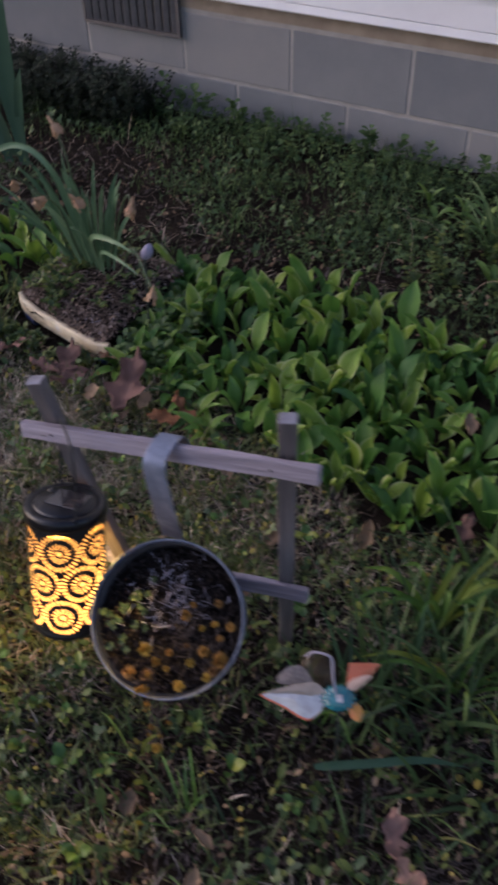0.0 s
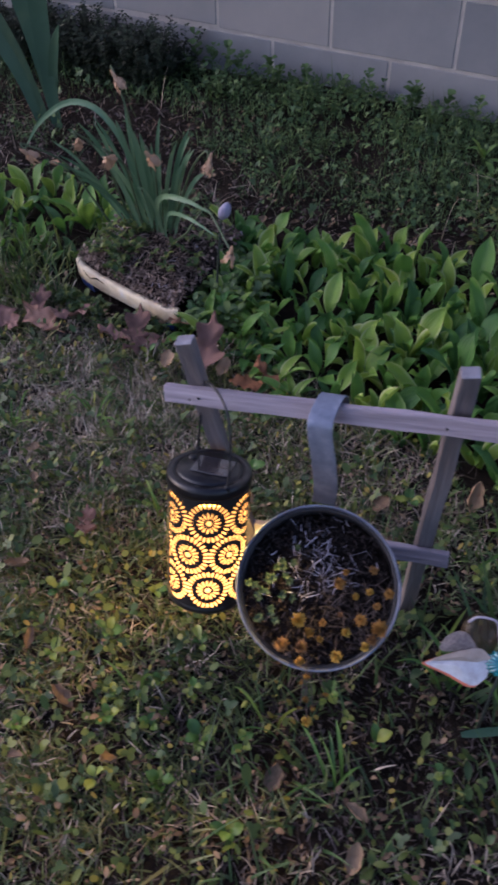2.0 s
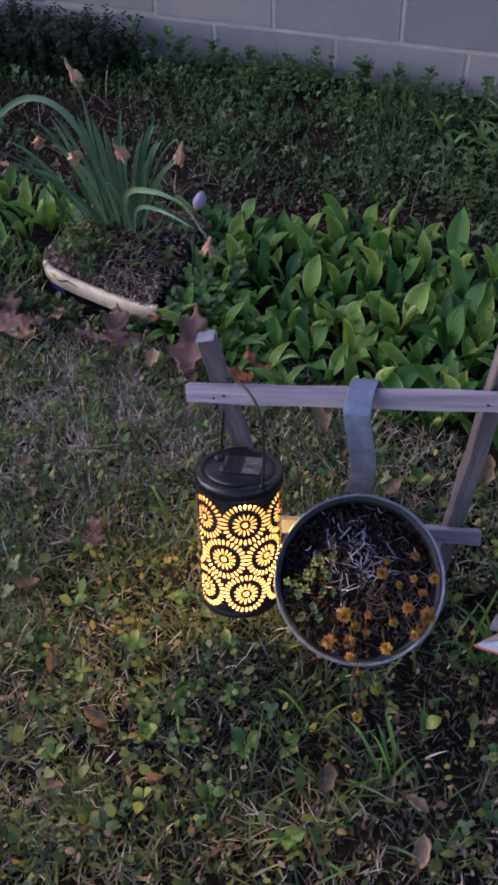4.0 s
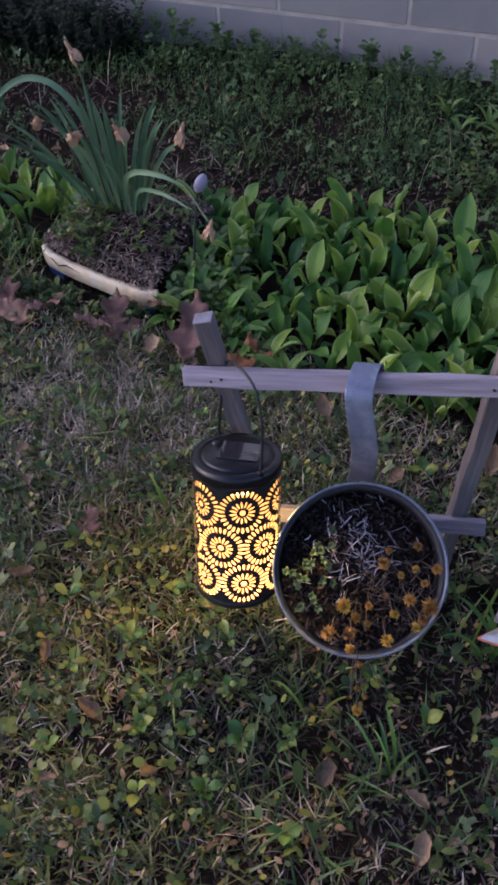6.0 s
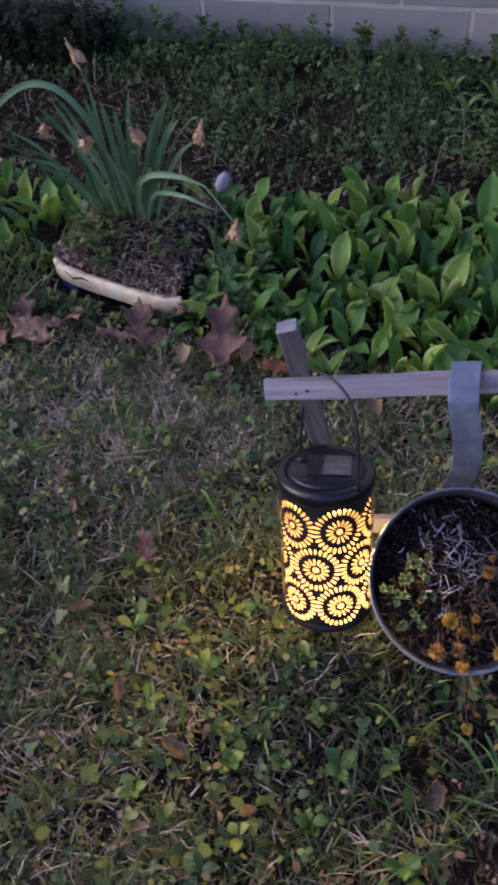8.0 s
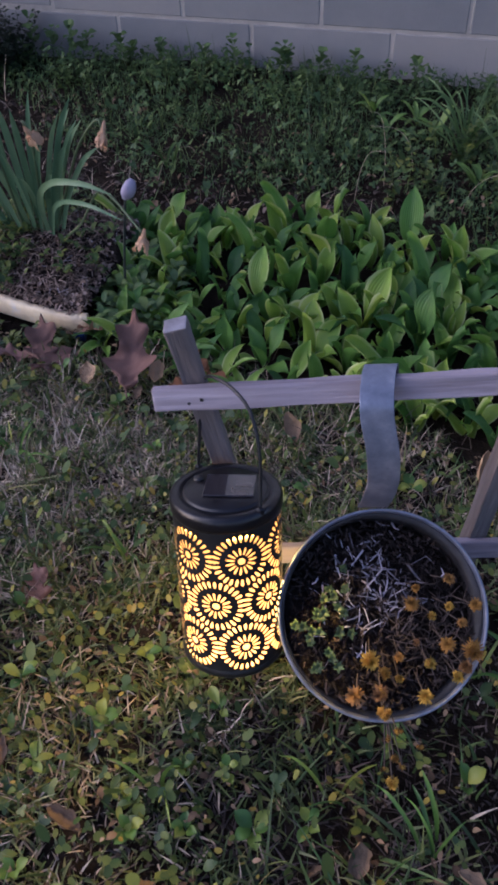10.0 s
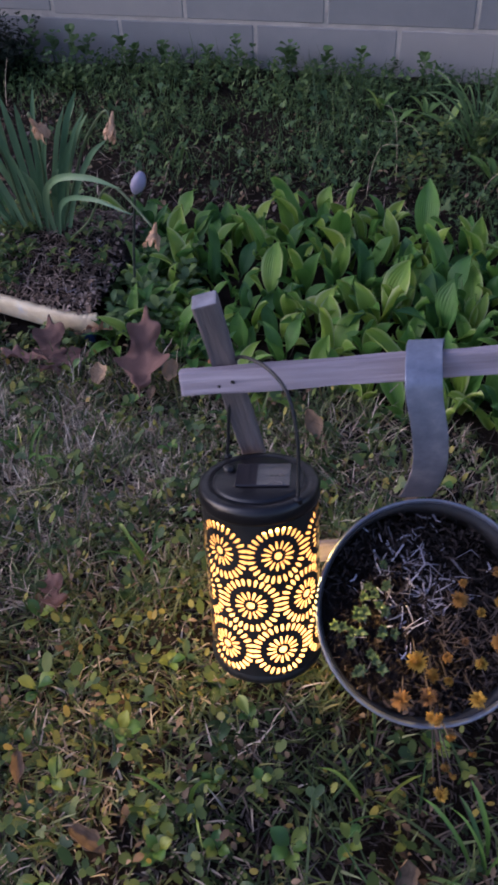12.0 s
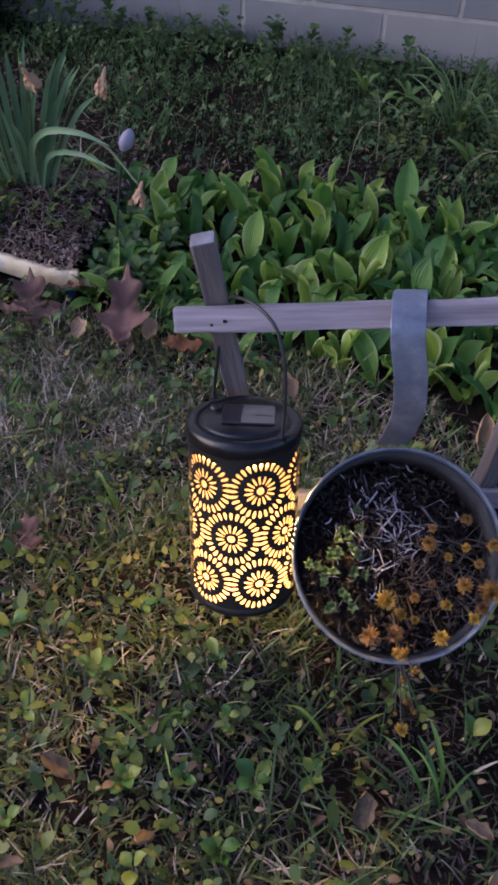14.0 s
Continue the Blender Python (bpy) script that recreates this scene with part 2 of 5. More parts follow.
def hosta_material():
    """Green leaf with a pale margin and long veins."""
    m = mat("hosta_leaf", [(0.2, (0.045, 0.135, 0.042)), (0.5, (0.120, 0.275, 0.040)), (0.85, (0.32, 0.43, 0.055))], 14, 0.45, rand=0.55, trans=0.28)
    nt = m.node_tree
    n, ln = nt.nodes, nt.links
    b = n["Principled BSDF"]
    ramp = [x for x in n if x.type == "VALTORGB"][0]
    uv = n.new("ShaderNodeUVMap")
    sep = n.new("ShaderNodeSeparateXYZ")
    ln.new(uv.outputs[0], sep.inputs[0])
    off = n.new("ShaderNodeMath")
    off.operation = "SUBTRACT"
    off.inputs[1].default_value = 0.5
    ln.new(sep.outputs["X"], off.inputs[0])
    ab = n.new("ShaderNodeMath")
    ab.operation = "ABSOLUTE"
    ln.new(off.outputs[0], ab.inputs[0])
    edge = n.new("ShaderNodeMapRange")
    edge.inputs["From Min"].default_value, edge.inputs["From Max"].default_value = 0.37, 0.46
    ln.new(ab.outputs[0], edge.inputs["Value"])
    amount = n.new("ShaderNodeMath")
    amount.operation = "MULTIPLY"
    info = n.new("ShaderNodeObjectInfo")
    ln.new(edge.outputs[0], amount.inputs[0])
    few = n.new("ShaderNodeMapRange")
    few.inputs["From Min"].default_value, few.inputs["From Max"].default_value = 0.35, 0.95
    few.inputs["To Max"].default_value = 0.9
    ln.new(info.outputs["Random"], few.inputs["Value"])
    ln.new(few.outputs[0], amount.inputs[1])
    mx = n.new("ShaderNodeMix")
    mx.data_type = "RGBA"
    mx.inputs[7].default_value = (0.52, 0.58, 0.29, 1)
    ln.new(amount.outputs[0], mx.inputs[0])
    ln.new(ramp.outputs["Color"], mx.inputs[6])
    ln.new(mx.outputs[2], b.inputs["Base Color"])
    sine = n.new("ShaderNodeMath")
    sine.operation = "MULTIPLY"
    sine.inputs[1].default_value = 70.0
    ln.new(sep.outputs["X"], sine.inputs[0])
    sn = n.new("ShaderNodeMath")
    sn.operation = "SINE"
    ln.new(sine.outputs[0], sn.inputs[0])
    bp = n.new("ShaderNodeBump")
    bp.inputs["Strength"].default_value = 0.35
    bp.inputs["Distance"].default_value = 0.002
    ln.new(sn.outputs[0], bp.inputs["Height"])
    ln.new(bp.outputs[0], b.inputs["Normal"])
    return m


M_HOSTA = hosta_material()


# ---- builders ----
def mesh_of(name, verts, faces, material, smooth=False, uvs=None):
    me = bpy.data.meshes.new(name)
    me.from_pydata([tuple(v) for v in verts], [], [tuple(f) for f in faces])
    me.materials.append(material)
    if uvs is not None:
        lay = me.uv_layers.new(name="UVMap")
        for loop in me.loops:
            lay.data[loop.index].uv = uvs[loop.vertex_index]
    if smooth:
        me.polygons.foreach_set("use_smooth", [True] * len(me.polygons))
    me.update()
    return me


def finish(bm, name, material, smooth=False):
    bmesh.ops.recalc_face_normals(bm, faces=bm.faces)
    me = bpy.data.meshes.new(name)
    bm.to_mesh(me)
    bm.free()
    me.materials.append(material)
    if smooth:
        me.polygons.foreach_set("use_smooth", [True] * len(me.polygons))
    return me


def part(name, me, parent, label="", m=None):
    ob = new(name, me)
    ob.parent = parent
    if m is not None:
        ob.matrix_local = m
    return tagged(ob, label)


def box(sx, sy, sz, bevel=0.0, segs=1):
    """A bevelled box centred on the origin."""
    bm = bmesh.new()
    bmesh.ops.create_cube(bm, size=1)
    bmesh.ops.scale(bm, verts=bm.verts, vec=(sx, sy, sz))
    if bevel:
        bmesh.ops.bevel(bm, geom=list(bm.edges), offset=bevel, segments=segs, affect="EDGES", profile=0.6)
    return bm


def lathe(profile, n=64, closed=False):
    """A surface of revolution round z from (radius, height) pairs."""
    verts, faces = [], []
    k = len(profile)
    for i in range(n):
        a = 2 * math.pi * i / n
        for r, z in profile:
            verts.append((r * math.cos(a), r * math.sin(a), z))
    for i in range(n):
        j = (i + 1) % n
        for q in range(k if closed else k - 1):
            w = (q + 1) % k
            faces.append((i * k + q, j * k + q, j * k + w, i * k + w))
    return verts, faces


def tube(points, r, n=8, taper=1.0):
    """A round bar along a line of points."""
    pts = [Vector(p) for p in points]
    verts, faces = [], []
    side = None
    for i, p in enumerate(pts):
        d = (pts[min(i + 1, len(pts) - 1)] - pts[max(i - 1, 0)]).normalized()
        if side is None:
            side = d.orthogonal().normalized()
        side = (side - d * side.dot(d)).normalized()
        up = d.cross(side)
        rr = r * (1 + (taper - 1) * i / max(1, len(pts) - 1))
        for q in range(n):
            a = 2 * math.pi * q / n
            verts.append(p + rr * (math.cos(a) * side + math.sin(a) * up))
    for i in range(len(pts) - 1):
        for q in range(n):
            w = (q + 1) % n
            faces.append((i * n + q, i * n + w, (i + 1) * n + w, (i + 1) * n + q))
    faces.append(tuple(range(n))[::-1])
    faces.append(tuple((len(pts) - 1) * n + q for q in range(n)))
    return verts, faces


def curve_points(points, n=24):
    """A smooth line through the points (Catmull-Rom)."""
    P = [Vector(p) for p in points]
    P = [2 * P[0] - P[1]] + P + [2 * P[-1] - P[-2]]
    out = []
    for i in range(1, len(P) - 2):
        steps = max(2, n // (len(P) - 3))
        for s in range(steps):
            t = s / steps
            a, b, c, d = P[i - 1], P[i], P[i + 1], P[i + 2]
            out.append(0.5 * ((2 * b) + (c - a) * t + (2 * a - 5 * b + 4 * c - d) * t * t + (3 * b - a - 3 * c + d) * t ** 3))
    out.append(P[-2])
    return out


def empty(name, m, label, category, group="", kind=""):
    ob = new(name)
    ob.empty_display_size = 0.02
    ob.matrix_basis = m
    return tagged(ob, label, category, group, kind)


def aligned(at, axis, ahead=(0, 1, 0)):
    """A pose at a place with its z along axis and its y towards ahead."""
    z = Vector(axis).normalized()
    x = Vector(ahead).cross(z).normalized()
    y = z.cross(x)
    return Matrix.Translation(at) @ Matrix((x, y, z)).transposed().to_4x4()


def inside(poly, x, y):
    """Whether points lie in a polygon."""
    r = np.zeros(np.shape(x), bool)
    for (x0, y0), (x1, y1) in zip(poly, poly[1:] + poly[:1]):
        c = ((y0 > y) != (y1 > y)) & (x < (x1 - x0) * (y - y0) / (y1 - y0 + 1e-12) + x0)
        r ^= c
    return r


def height(x, y):
    """The ground's gentle lumps."""
    return GROUND + 0.010 * np.sin(3.1 * x + 1.3 * y) * np.cos(2.7 * y) + 0.006 * np.sin(9.0 * x + 4.0) * np.sin(8.0 * y + 1.0)


# ---- ground ----
def ground():
    xs = np.unique(np.concatenate([np.linspace(-400, -4, 10), np.linspace(-4, -1.2, 12), np.linspace(-1.2, 2.4, 110), np.linspace(2.4, 5, 10), np.linspace(5, 400, 10)]))
    ys = np.unique(np.concatenate([np.linspace(-400, -6, 10), np.linspace(-6, -3, 10), np.linspace(-3, 0.05, 95), np.linspace(0.05, 400, 10)]))
    gx, gy = np.meshgrid(xs, ys)
    near = (gx > -1.5) & (gx < 2.6) & (gy > -3.2) & (gy < 0.1)
    gz = height(gx, gy) + np.where(near, rng.normal(0, 0.003, gx.shape), 0)
    k = len(xs)
    verts = np.stack([gx.ravel(), gy.ravel(), gz.ravel()], 1)
    faces = [(j * k + i, j * k + i + 1, (j + 1) * k + i + 1, (j + 1) * k + i) for j in range(len(ys) - 1) for i in range(k - 1)]
    ob = new("ground", mesh_of("ground", verts, faces, M_SOIL, True))
    return tagged(ob, "dark brown garden soil under patchy lawn", "ground", kind="structure")


ground()


# ---- house wall ----
def house_wall():
    wall = new("wall_north", finish(box(16, 0.18, 0.52), "wall_core", M_MORTAR))
    wall.location = (0, 0.0985, 0.20)
    tagged(wall, "grey concrete block foundation wall with pale mortar joints", "wall", kind="structure")
    full = finish(box(0.397, 0.03, 0.194, 0.003), "block", M_BLOCK)
    half = finish(box(0.397, 0.03, 0.100, 0.003), "block_half", M_BLOCK)
    for k in range(-8, 9):
        b = part("block", full, wall)
        b.matrix_basis = pose(0.203 + 0.406 * k + 0.203, 0.0215, 0.1015)
        b.matrix_parent_inverse = wall.matrix_basis.inverted()
        if k == -1:
            b = part("block", half, wall)
            b.matrix_basis = pose(0.406 * k + 0.203, 0.0215, 0.265)
        else:
            b = part("block", full, wall)
            b.matrix_basis = pose(0.406 * k + 0.203, 0.0215, 0.3045)
        b.matrix_parent_inverse = wall.matrix_basis.inverted()
    return wall


house_wall()


def foundation_vent():
    v = empty("foundation_vent", pose(-0.203, -0.004, 0.395), "dark louvred metal foundation vent set in the block wall", "vent")
    part("backing", finish(box(0.392, 0.006, 0.138), "vent_back", M_DARK), v, m=pose(0, 0.006, 0))
    fr = bmesh.new()
    for w, h, x, z in ((0.40, 0.010, 0, 0.068), (0.40, 0.010, 0, -0.068), (0.010, 0.126, -0.195, 0), (0.010, 0.126, 0.195, 0)):
        r = bmesh.ops.create_cube(fr, size=1)
        bmesh.ops.scale(fr, verts=r["verts"], vec=(w, 0.014, h))
        bmesh.ops.translate(fr, verts=r["verts"], vec=(x, 0, z))
    part("frame", finish(fr, "vent_frame", M_VENT), v)
    sl = finish(box(0.021, 0.004, 0.125, 0.001), "vent_slat", M_VENT)
    for i in range(12):
        part("slat", sl, v, m=pose(-0.178 + 0.0324 * i, -0.001, 0, 0, 0, 24))
    return v


foundation_vent()


def siding():
    ob = new("house_siding", finish(box(16, 0.10, 2.6), "siding_core", M_SIDING))
    ob.location = (0, 0.075, 1.78)
    tagged(ob, "clean white horizontal lap siding on the house", "siding", kind="structure")
    inv = ob.matrix_basis.inverted()
    prof = [(0.02, 0.0), (-0.018, 0.0), (-0.020, 0.004), (-0.014, 0.022), (-0.012, 0.024), (-0.015, 0.028), (-0.001, 0.118), (0.02, 0.118)]
    verts, faces = [], []
    for x in (-8, 8):
        verts += [(x, y - 0.012, z) for y, z in prof]
    k = len(prof)
    faces = [(i, (i + 1) % k, k + (i + 1) % k, k + i) for i in range(k)]
    me = mesh_of("siding_board", verts, faces, M_SIDING)
    for i in range(20):
        b = part("board", me, ob)
        b.matrix_basis = pose(0, 0.012, 0.460 + 0.115 * i)
        b.matrix_parent_inverse = inv
    sill = new("trim", finish(box(16, 0.02, 0.092, 0.003), "sill", M_SILL))
    sill.location = (0, 0.0175, 0.459)
    tagged(sill, "brown sill board under the siding", "trim", kind="structure")


siding()


# ---- the little rail ----
def bar(name, a, b, w, h, material, parent, ahead=(0, 1, 0)):
    """A squared, slightly worn timber from a to b; w across, h along ahead."""
    a, b = Vector(a), Vector(b)
    n = (b - a).length
    bm = box(w, h, n, 0.0022, 2)
    bmesh.ops.subdivide_edges(bm, edges=[e for e in bm.edges if abs((e.verts[0].co - e.verts[1].co).z) > n * 0.5], cuts=14)
    for v in bm.verts:
        v.co.x += 0.0007 * math.sin(v.co.z * 41 + v.co.y * 300)
        v.co.y += 0.0006 * math.sin(v.co.z * 57 + v.co.x * 260 + 1)
    me = finish(bm, name, material)
    me.materials.append(M_CUT)
    for f in me.polygons:
        f.material_index = 1 if abs(f.normal.z) > 0.6 else 0
    ob = part(name, me, parent)
    ob.matrix_basis = aligned((a + b) / 2, b - a, ahead)
    return ob


def garden_rail():
    r = empty("garden_rail", pose(1.18, -1.85, GROUND), "weathered grey wooden stake rail standing in the lawn", "rail")
    inv = r.matrix_basis.inverted()
    out = []
    out.append(bar("post", (1.106, -1.840, 0.03), (1.005, -1.890, 0.622), 0.022, 0.019, M_POST, r, (-0.30, 0.95, 0)))
    out.append(bar("post", (1.306, -1.762, 0.03), (1.336, -1.826, 0.646), 0.023, 0.019, M_POST, r, (-0.42, 0.9, 0)))
    out.append(bar("crossbar", (0.984, -1.912, 0.546), (1.386, -1.836, 0.583), 0.013, 0.023, M_WOOD, r, (0, 0.35, 1)))
    out.append(bar("crossbar", (1.02, -1.864, 0.250), (1.360, -1.799, 0.278), 0.013, 0.023, M_WOOD, r, (0, 0.35, 1)))
    nail = finish(box(0.004, 0.004, 0.002, 0.001), "nail", M_DARK)
    for x, z in ((1.019, 0.547), (1.031, 0.552), (1.328, 0.578)):
        y = -1.912 + (x - 0.984) * 0.189 - 0.0066
        n = part("nail", nail, r)
        n.matrix_basis = pose(x, y, z, 90, 0, 0)
        out.append(n)
    for o in out:
        o.matrix_parent_inverse = inv


garden_rail()


# ---- lantern ----
LANTERN = aligned((1.058, -1.939, 0.464), (-0.088, 0.319, 1.0))
R_SHELL, R_LID = 0.0540, 0.0560


def pierced_shell():
    """A cylinder of thin sheet with rows of pierced petal rosettes."""
    n, z0, z1 = 600, -0.188, -0.010
    m = 270
    u = (np.arange(n) + 0.5) * 2 * np.pi / n
    z = z0 + (np.arange(m) + 0.5) * (z1 - z0) / m
    U, Z = np.meshgrid(u, z)
    hole = np.zeros(U.shape, bool)
    near = np.full(U.shape, 9.0)
    for row, (zc, start) in enumerate(((-0.0485, -60), (-0.1010, -89), (-0.1535, -59))):
        for k in range(6):
            da = (U - radians(start + 60 * k) + np.pi) % (2 * np.pi) - np.pi
            x, y = da * R_SHELL, Z - zc
            d = np.hypot(x, y)
            th = np.arctan2(y, x)
            cut = d < 0.0036
            for count, r0, r1, wide in ((15, 0.0068, 0.0155, 0.00125), (28, 0.0215, 0.0292, 0.00178)):
                step = 2 * np.pi / count
                q = (th + step / 2) % step - step / 2
                mid, hl = (r0 + r1) / 2, (r1 - r0) / 2
                a = (d * np.cos(q) - mid) / hl
                b = d * np.sin(q) / (wide * (0.8 + 0.2 * np.clip(a, -1, 1)))
                cut |= np.abs(a) ** 2.4 + np.abs(b) ** 2.4 < 1
            # where two rosettes would overlap, the nearer one is cut
            mine = d < near
            hole = np.where(mine, cut, hole)
            near = np.minimum(near, d)
    verts, faces = [], []
    ring = np.arange(n) * 2 * np.pi / n
    for j in range(m + 1):
        zz = z0 + j * (z1 - z0) / m
        verts.append(np.stack([R_SHELL * np.cos(ring), R_SHELL * np.sin(ring), np.full(n, zz)], 1))
    verts = np.concatenate(verts)
    jj, ii = np.nonzero(~hole)
    i2 = (ii + 1) % n
    faces = np.stack([jj * n + ii, jj * n + i2, (jj + 1) * n + i2, (jj + 1) * n + ii], 1)
    return mesh_of("pierced_shell", verts, faces.tolist(), M_BLACK, True)


def lantern():
    l = empty("solar_lantern", LANTERN, "black pierced solar lantern glowing warm yellow, hung from wooden rail", "lantern")
    part("shell", pierced_shell(), l, "black sheet metal pierced with petal rosettes")
    # added emissive cylinder, stands in for the lit inside behind the holes
    inner_glow = part("glass_pane", mesh_of("glass_pane", *lathe([(0.0505, -0.184), (0.0505, -0.026)], 48), M_GLOW, True), l, "added warm yellow glowing cylinder for the lantern's lit inside")
    inner_glow.visible_shadow = False
    lid = part("lid", mesh_of("lid", *lathe([(0.0535, -0.0165), (0.0546, -0.0158), (0.0558, -0.013), (0.0560, -0.005), (0.0550, -0.001), (0.0525, 0.001), (0.0440, 0.001), (0.0430, -0.0015), (0.0418, 0.0015), (0.040, 0.003), (0.0, 0.003)], 72), M_PLASTIC, True), l, "black plastic lid with a raised round top")
    panel = finish(box(0.050, 0.041, 0.002, 0.0006), "solar_panel", M_CELL)
    turn = 10
    p = part("solar_panel", panel, lid, "dark glossy solar panel", pose(0.004, 0.002, 0.0044, 0, 0, turn))
    cell = finish(box(0.0165, 0.0170, 0.0012), "cell", M_CELL_PALE)
    part("cell", cell, lid, "paler glossy solar cell", pose(0.0170, 0.0085, 0.0050, 0, 0, turn))
    part("cell", cell, lid, "paler glossy solar cell", pose(0.0162, -0.0075, 0.0050, 0, 0, turn))
    part("switch", mesh_of("switch", *lathe([(0.0055, 0.0), (0.0055, 0.0025), (0.004, 0.0035), (0.0, 0.0030)], 20), M_BLACK, True), lid, "round push switch", pose(-0.031, 0.010, 0.0030))
    part("base", mesh_of("base", *lathe([(0.0, -0.1960), (0.047, -0.1960), (0.0520, -0.1945), (0.0545, -0.191), (0.0550, -0.187), (0.0540, -0.184)], 64), M_BLACK, True), l, "black rolled metal base")
    to = LANTERN.inverted()
    line = [(1.0175, -1.903, 0.440), (1.018, -1.900, 0.452), (1.020, -1.891, 0.500), (1.023, -1.886, 0.540), (1.030, -1.889, 0.562), (1.043, -1.899, 0.572), (1.063, -1.913, 0.575), (1.083, -1.930, 0.566), (1.094, -1.945, 0.535), (1.098, -1.958, 0.500), (1.099, -1.9665, 0.476), (1.0995, -1.970, 0.464)]
    v, f = tube([to @ p for p in curve_points(line, 40)], 0.0017, 8)
    part("handle", mesh_of("handle", v, f, M_BLACK, True), l, "thin black wire handle looped over the rail")
    for x, y in ((-0.0405, 0.0395), (0.0425, -0.0300)):
        part("lug", finish(box(0.007, 0.007, 0.012, 0.0015), "lug", M_PLASTIC), l, m=pose(x, y, -0.003, 0, 0, 135))
    return l


lantern()

# ---- bucket ----
BUCKET = aligned((1.226, -1.966, 0.342), (0.192, -0.731, 1.0), (0, 1, 0.7))


def bucket():
    b = empty("steel_bucket", BUCKET, "dull galvanised steel bucket planter tipped forward, hooked on the wooden rail", "planter")
    R = 0.1065
    wall = [(R - 0.0015, 0.0), (R, 0.002), (R + 0.0015, 0.0005), (R + 0.0015, -0.004), (R - 0.001, -0.006), (0.0985, -0.07), (0.088, -0.135), (0.084, -0.138), (0.0, -0.138), (0.0, -0.136), (0.086, -0.136), (0.0965, -0.07), (R - 0.003, -0.006)]
    v, f = lathe(wall, 96, True)
    part("shell", mesh_of("bucket_shell", v, f, M_STEEL, True), b, "galvanised sheet steel with a rolled rim")
    # inner skin in darker steel, so the shade inside is painted on
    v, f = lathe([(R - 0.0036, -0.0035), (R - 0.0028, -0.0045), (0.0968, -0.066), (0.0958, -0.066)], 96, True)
    part("lining", mesh_of("bucket_lining", v, f, M_STEEL_SHADE, True), b, "inside of the bucket, its shade put in as a darker steel colour")
    inv = BUCKET.inverted()
    # the hanging strap: over the crossbar, down its front and back in to the rim
    mid = curve_points([(1.193, -1.845, 0.535), (1.191, -1.850, 0.564), (1.190, -1.856, 0.5785), (1.189, -1.868, 0.5815), (1.190, -1.888, 0.5800), (1.192, -1.903, 0.5735), (1.195, -1.909, 0.557), (1.203, -1.914, 0.525), (1.207, -1.913, 0.487), (1.204, -1.904, 0.450), (1.199, -1.894, 0.422)], 60)
    across = Vector((0.985, 0.17, 0.06)).normalized()
    verts, faces = [], []
    for i, p in enumerate(mid):
        d = (mid[min(i + 1, len(mid) - 1)] - mid[max(i - 1, 0)]).normalized()
        n = d.cross(across).normalized()
        for s, t in ((-1, -1), (-0.94, -1.6), (0.94, -1.6), (1, -1), (1, 1), (0.94, 1.0), (-0.94, 1.0), (-1, 1)):
            verts.append(inv @ (p + across * (0.0152 * s) + n * (0.0008 * t)))
    for i in range(len(mid) - 1):
        for q in range(8):
            w = (q + 1) % 8
            faces.append((i * 8 + q, i * 8 + w, (i + 1) * 8 + w, (i + 1) * 8 + q))
    part("strap", mesh_of("strap", verts, faces, M_STEEL, True), b, "bent flat steel hanging strap")
    # soil fill
    k, rings = 48, 10
    verts, faces = [(0, 0, -0.034)], []
    for r in range(1, rings + 1):
        for i in range(k):
            a = 2 * math.pi * i / k
            q = 0.1005 * r / rings
            verts.append((q * math.cos(a), q * math.sin(a), -0.032 - 0.005 * (r / rings) ** 3 - 0.21 * q * math.sin(a) - 0.05 * q * math.cos(a) + rng.normal(0, 0.0025)))
    for i in range(k):
        faces.append((0, 1 + i, 1 + (i + 1) % k))
    for r in range(rings - 1):
        for i in range(k):
            j = (i + 1) % k
            faces.append((1 + r * k + i, 1 + (r + 1) * k + i, 1 + (r + 1) * k + j, 1 + r * k + j))
    part("soil", mesh_of("potting_soil", verts, faces, M_POTSOIL, True), b, "dark crumbly potting soil")
    return b


bucket()


def sticks(n, sampler, length, radius, flat=0.25, sides=4, lift=0.002):
    """Many thin bent stalks lying about, as one mesh's vertices and faces."""
    verts, faces = [], []
    for _ in range(n):
        p = Vector(sampler())
        ln = rng.uniform(*length)
        a = rng.uniform(0, 2 * math.pi)
        t = rng.normal(0, flat)
        d = Vector((math.cos(a) * math.cos(t), math.sin(a) * math.cos(t), abs(math.sin(t))))
        bend = Vector(rng.normal(0, 0.45, 3)) * ln
        pts = [p + Vector((0, 0, lift)) - d * ln / 2, p + bend * 0.25 + Vector((0, 0, lift + 0.002)), p + Vector((0, 0, lift)) + d * ln / 2]
        r = rng.uniform(*radius)
        base = len(verts)
        for i, q in enumerate(pts):
            side = d.orthogonal().normalized()
            up = d.cross(side)
            rr = r * (1.0, 0.9, 0.5)[i]
            for w in range(sides):
                b = 2 * math.pi * w / sides
                verts.append(q + rr * (math.cos(b) * side + math.sin(b) * up))
        for i in range(2):
            for w in range(sides):
                x = (w + 1) % sides
                faces.append((base + i * sides + w, base + i * sides + x, base + (i + 1) * sides + x, base + (i + 1) * sides + w))
    return verts, faces


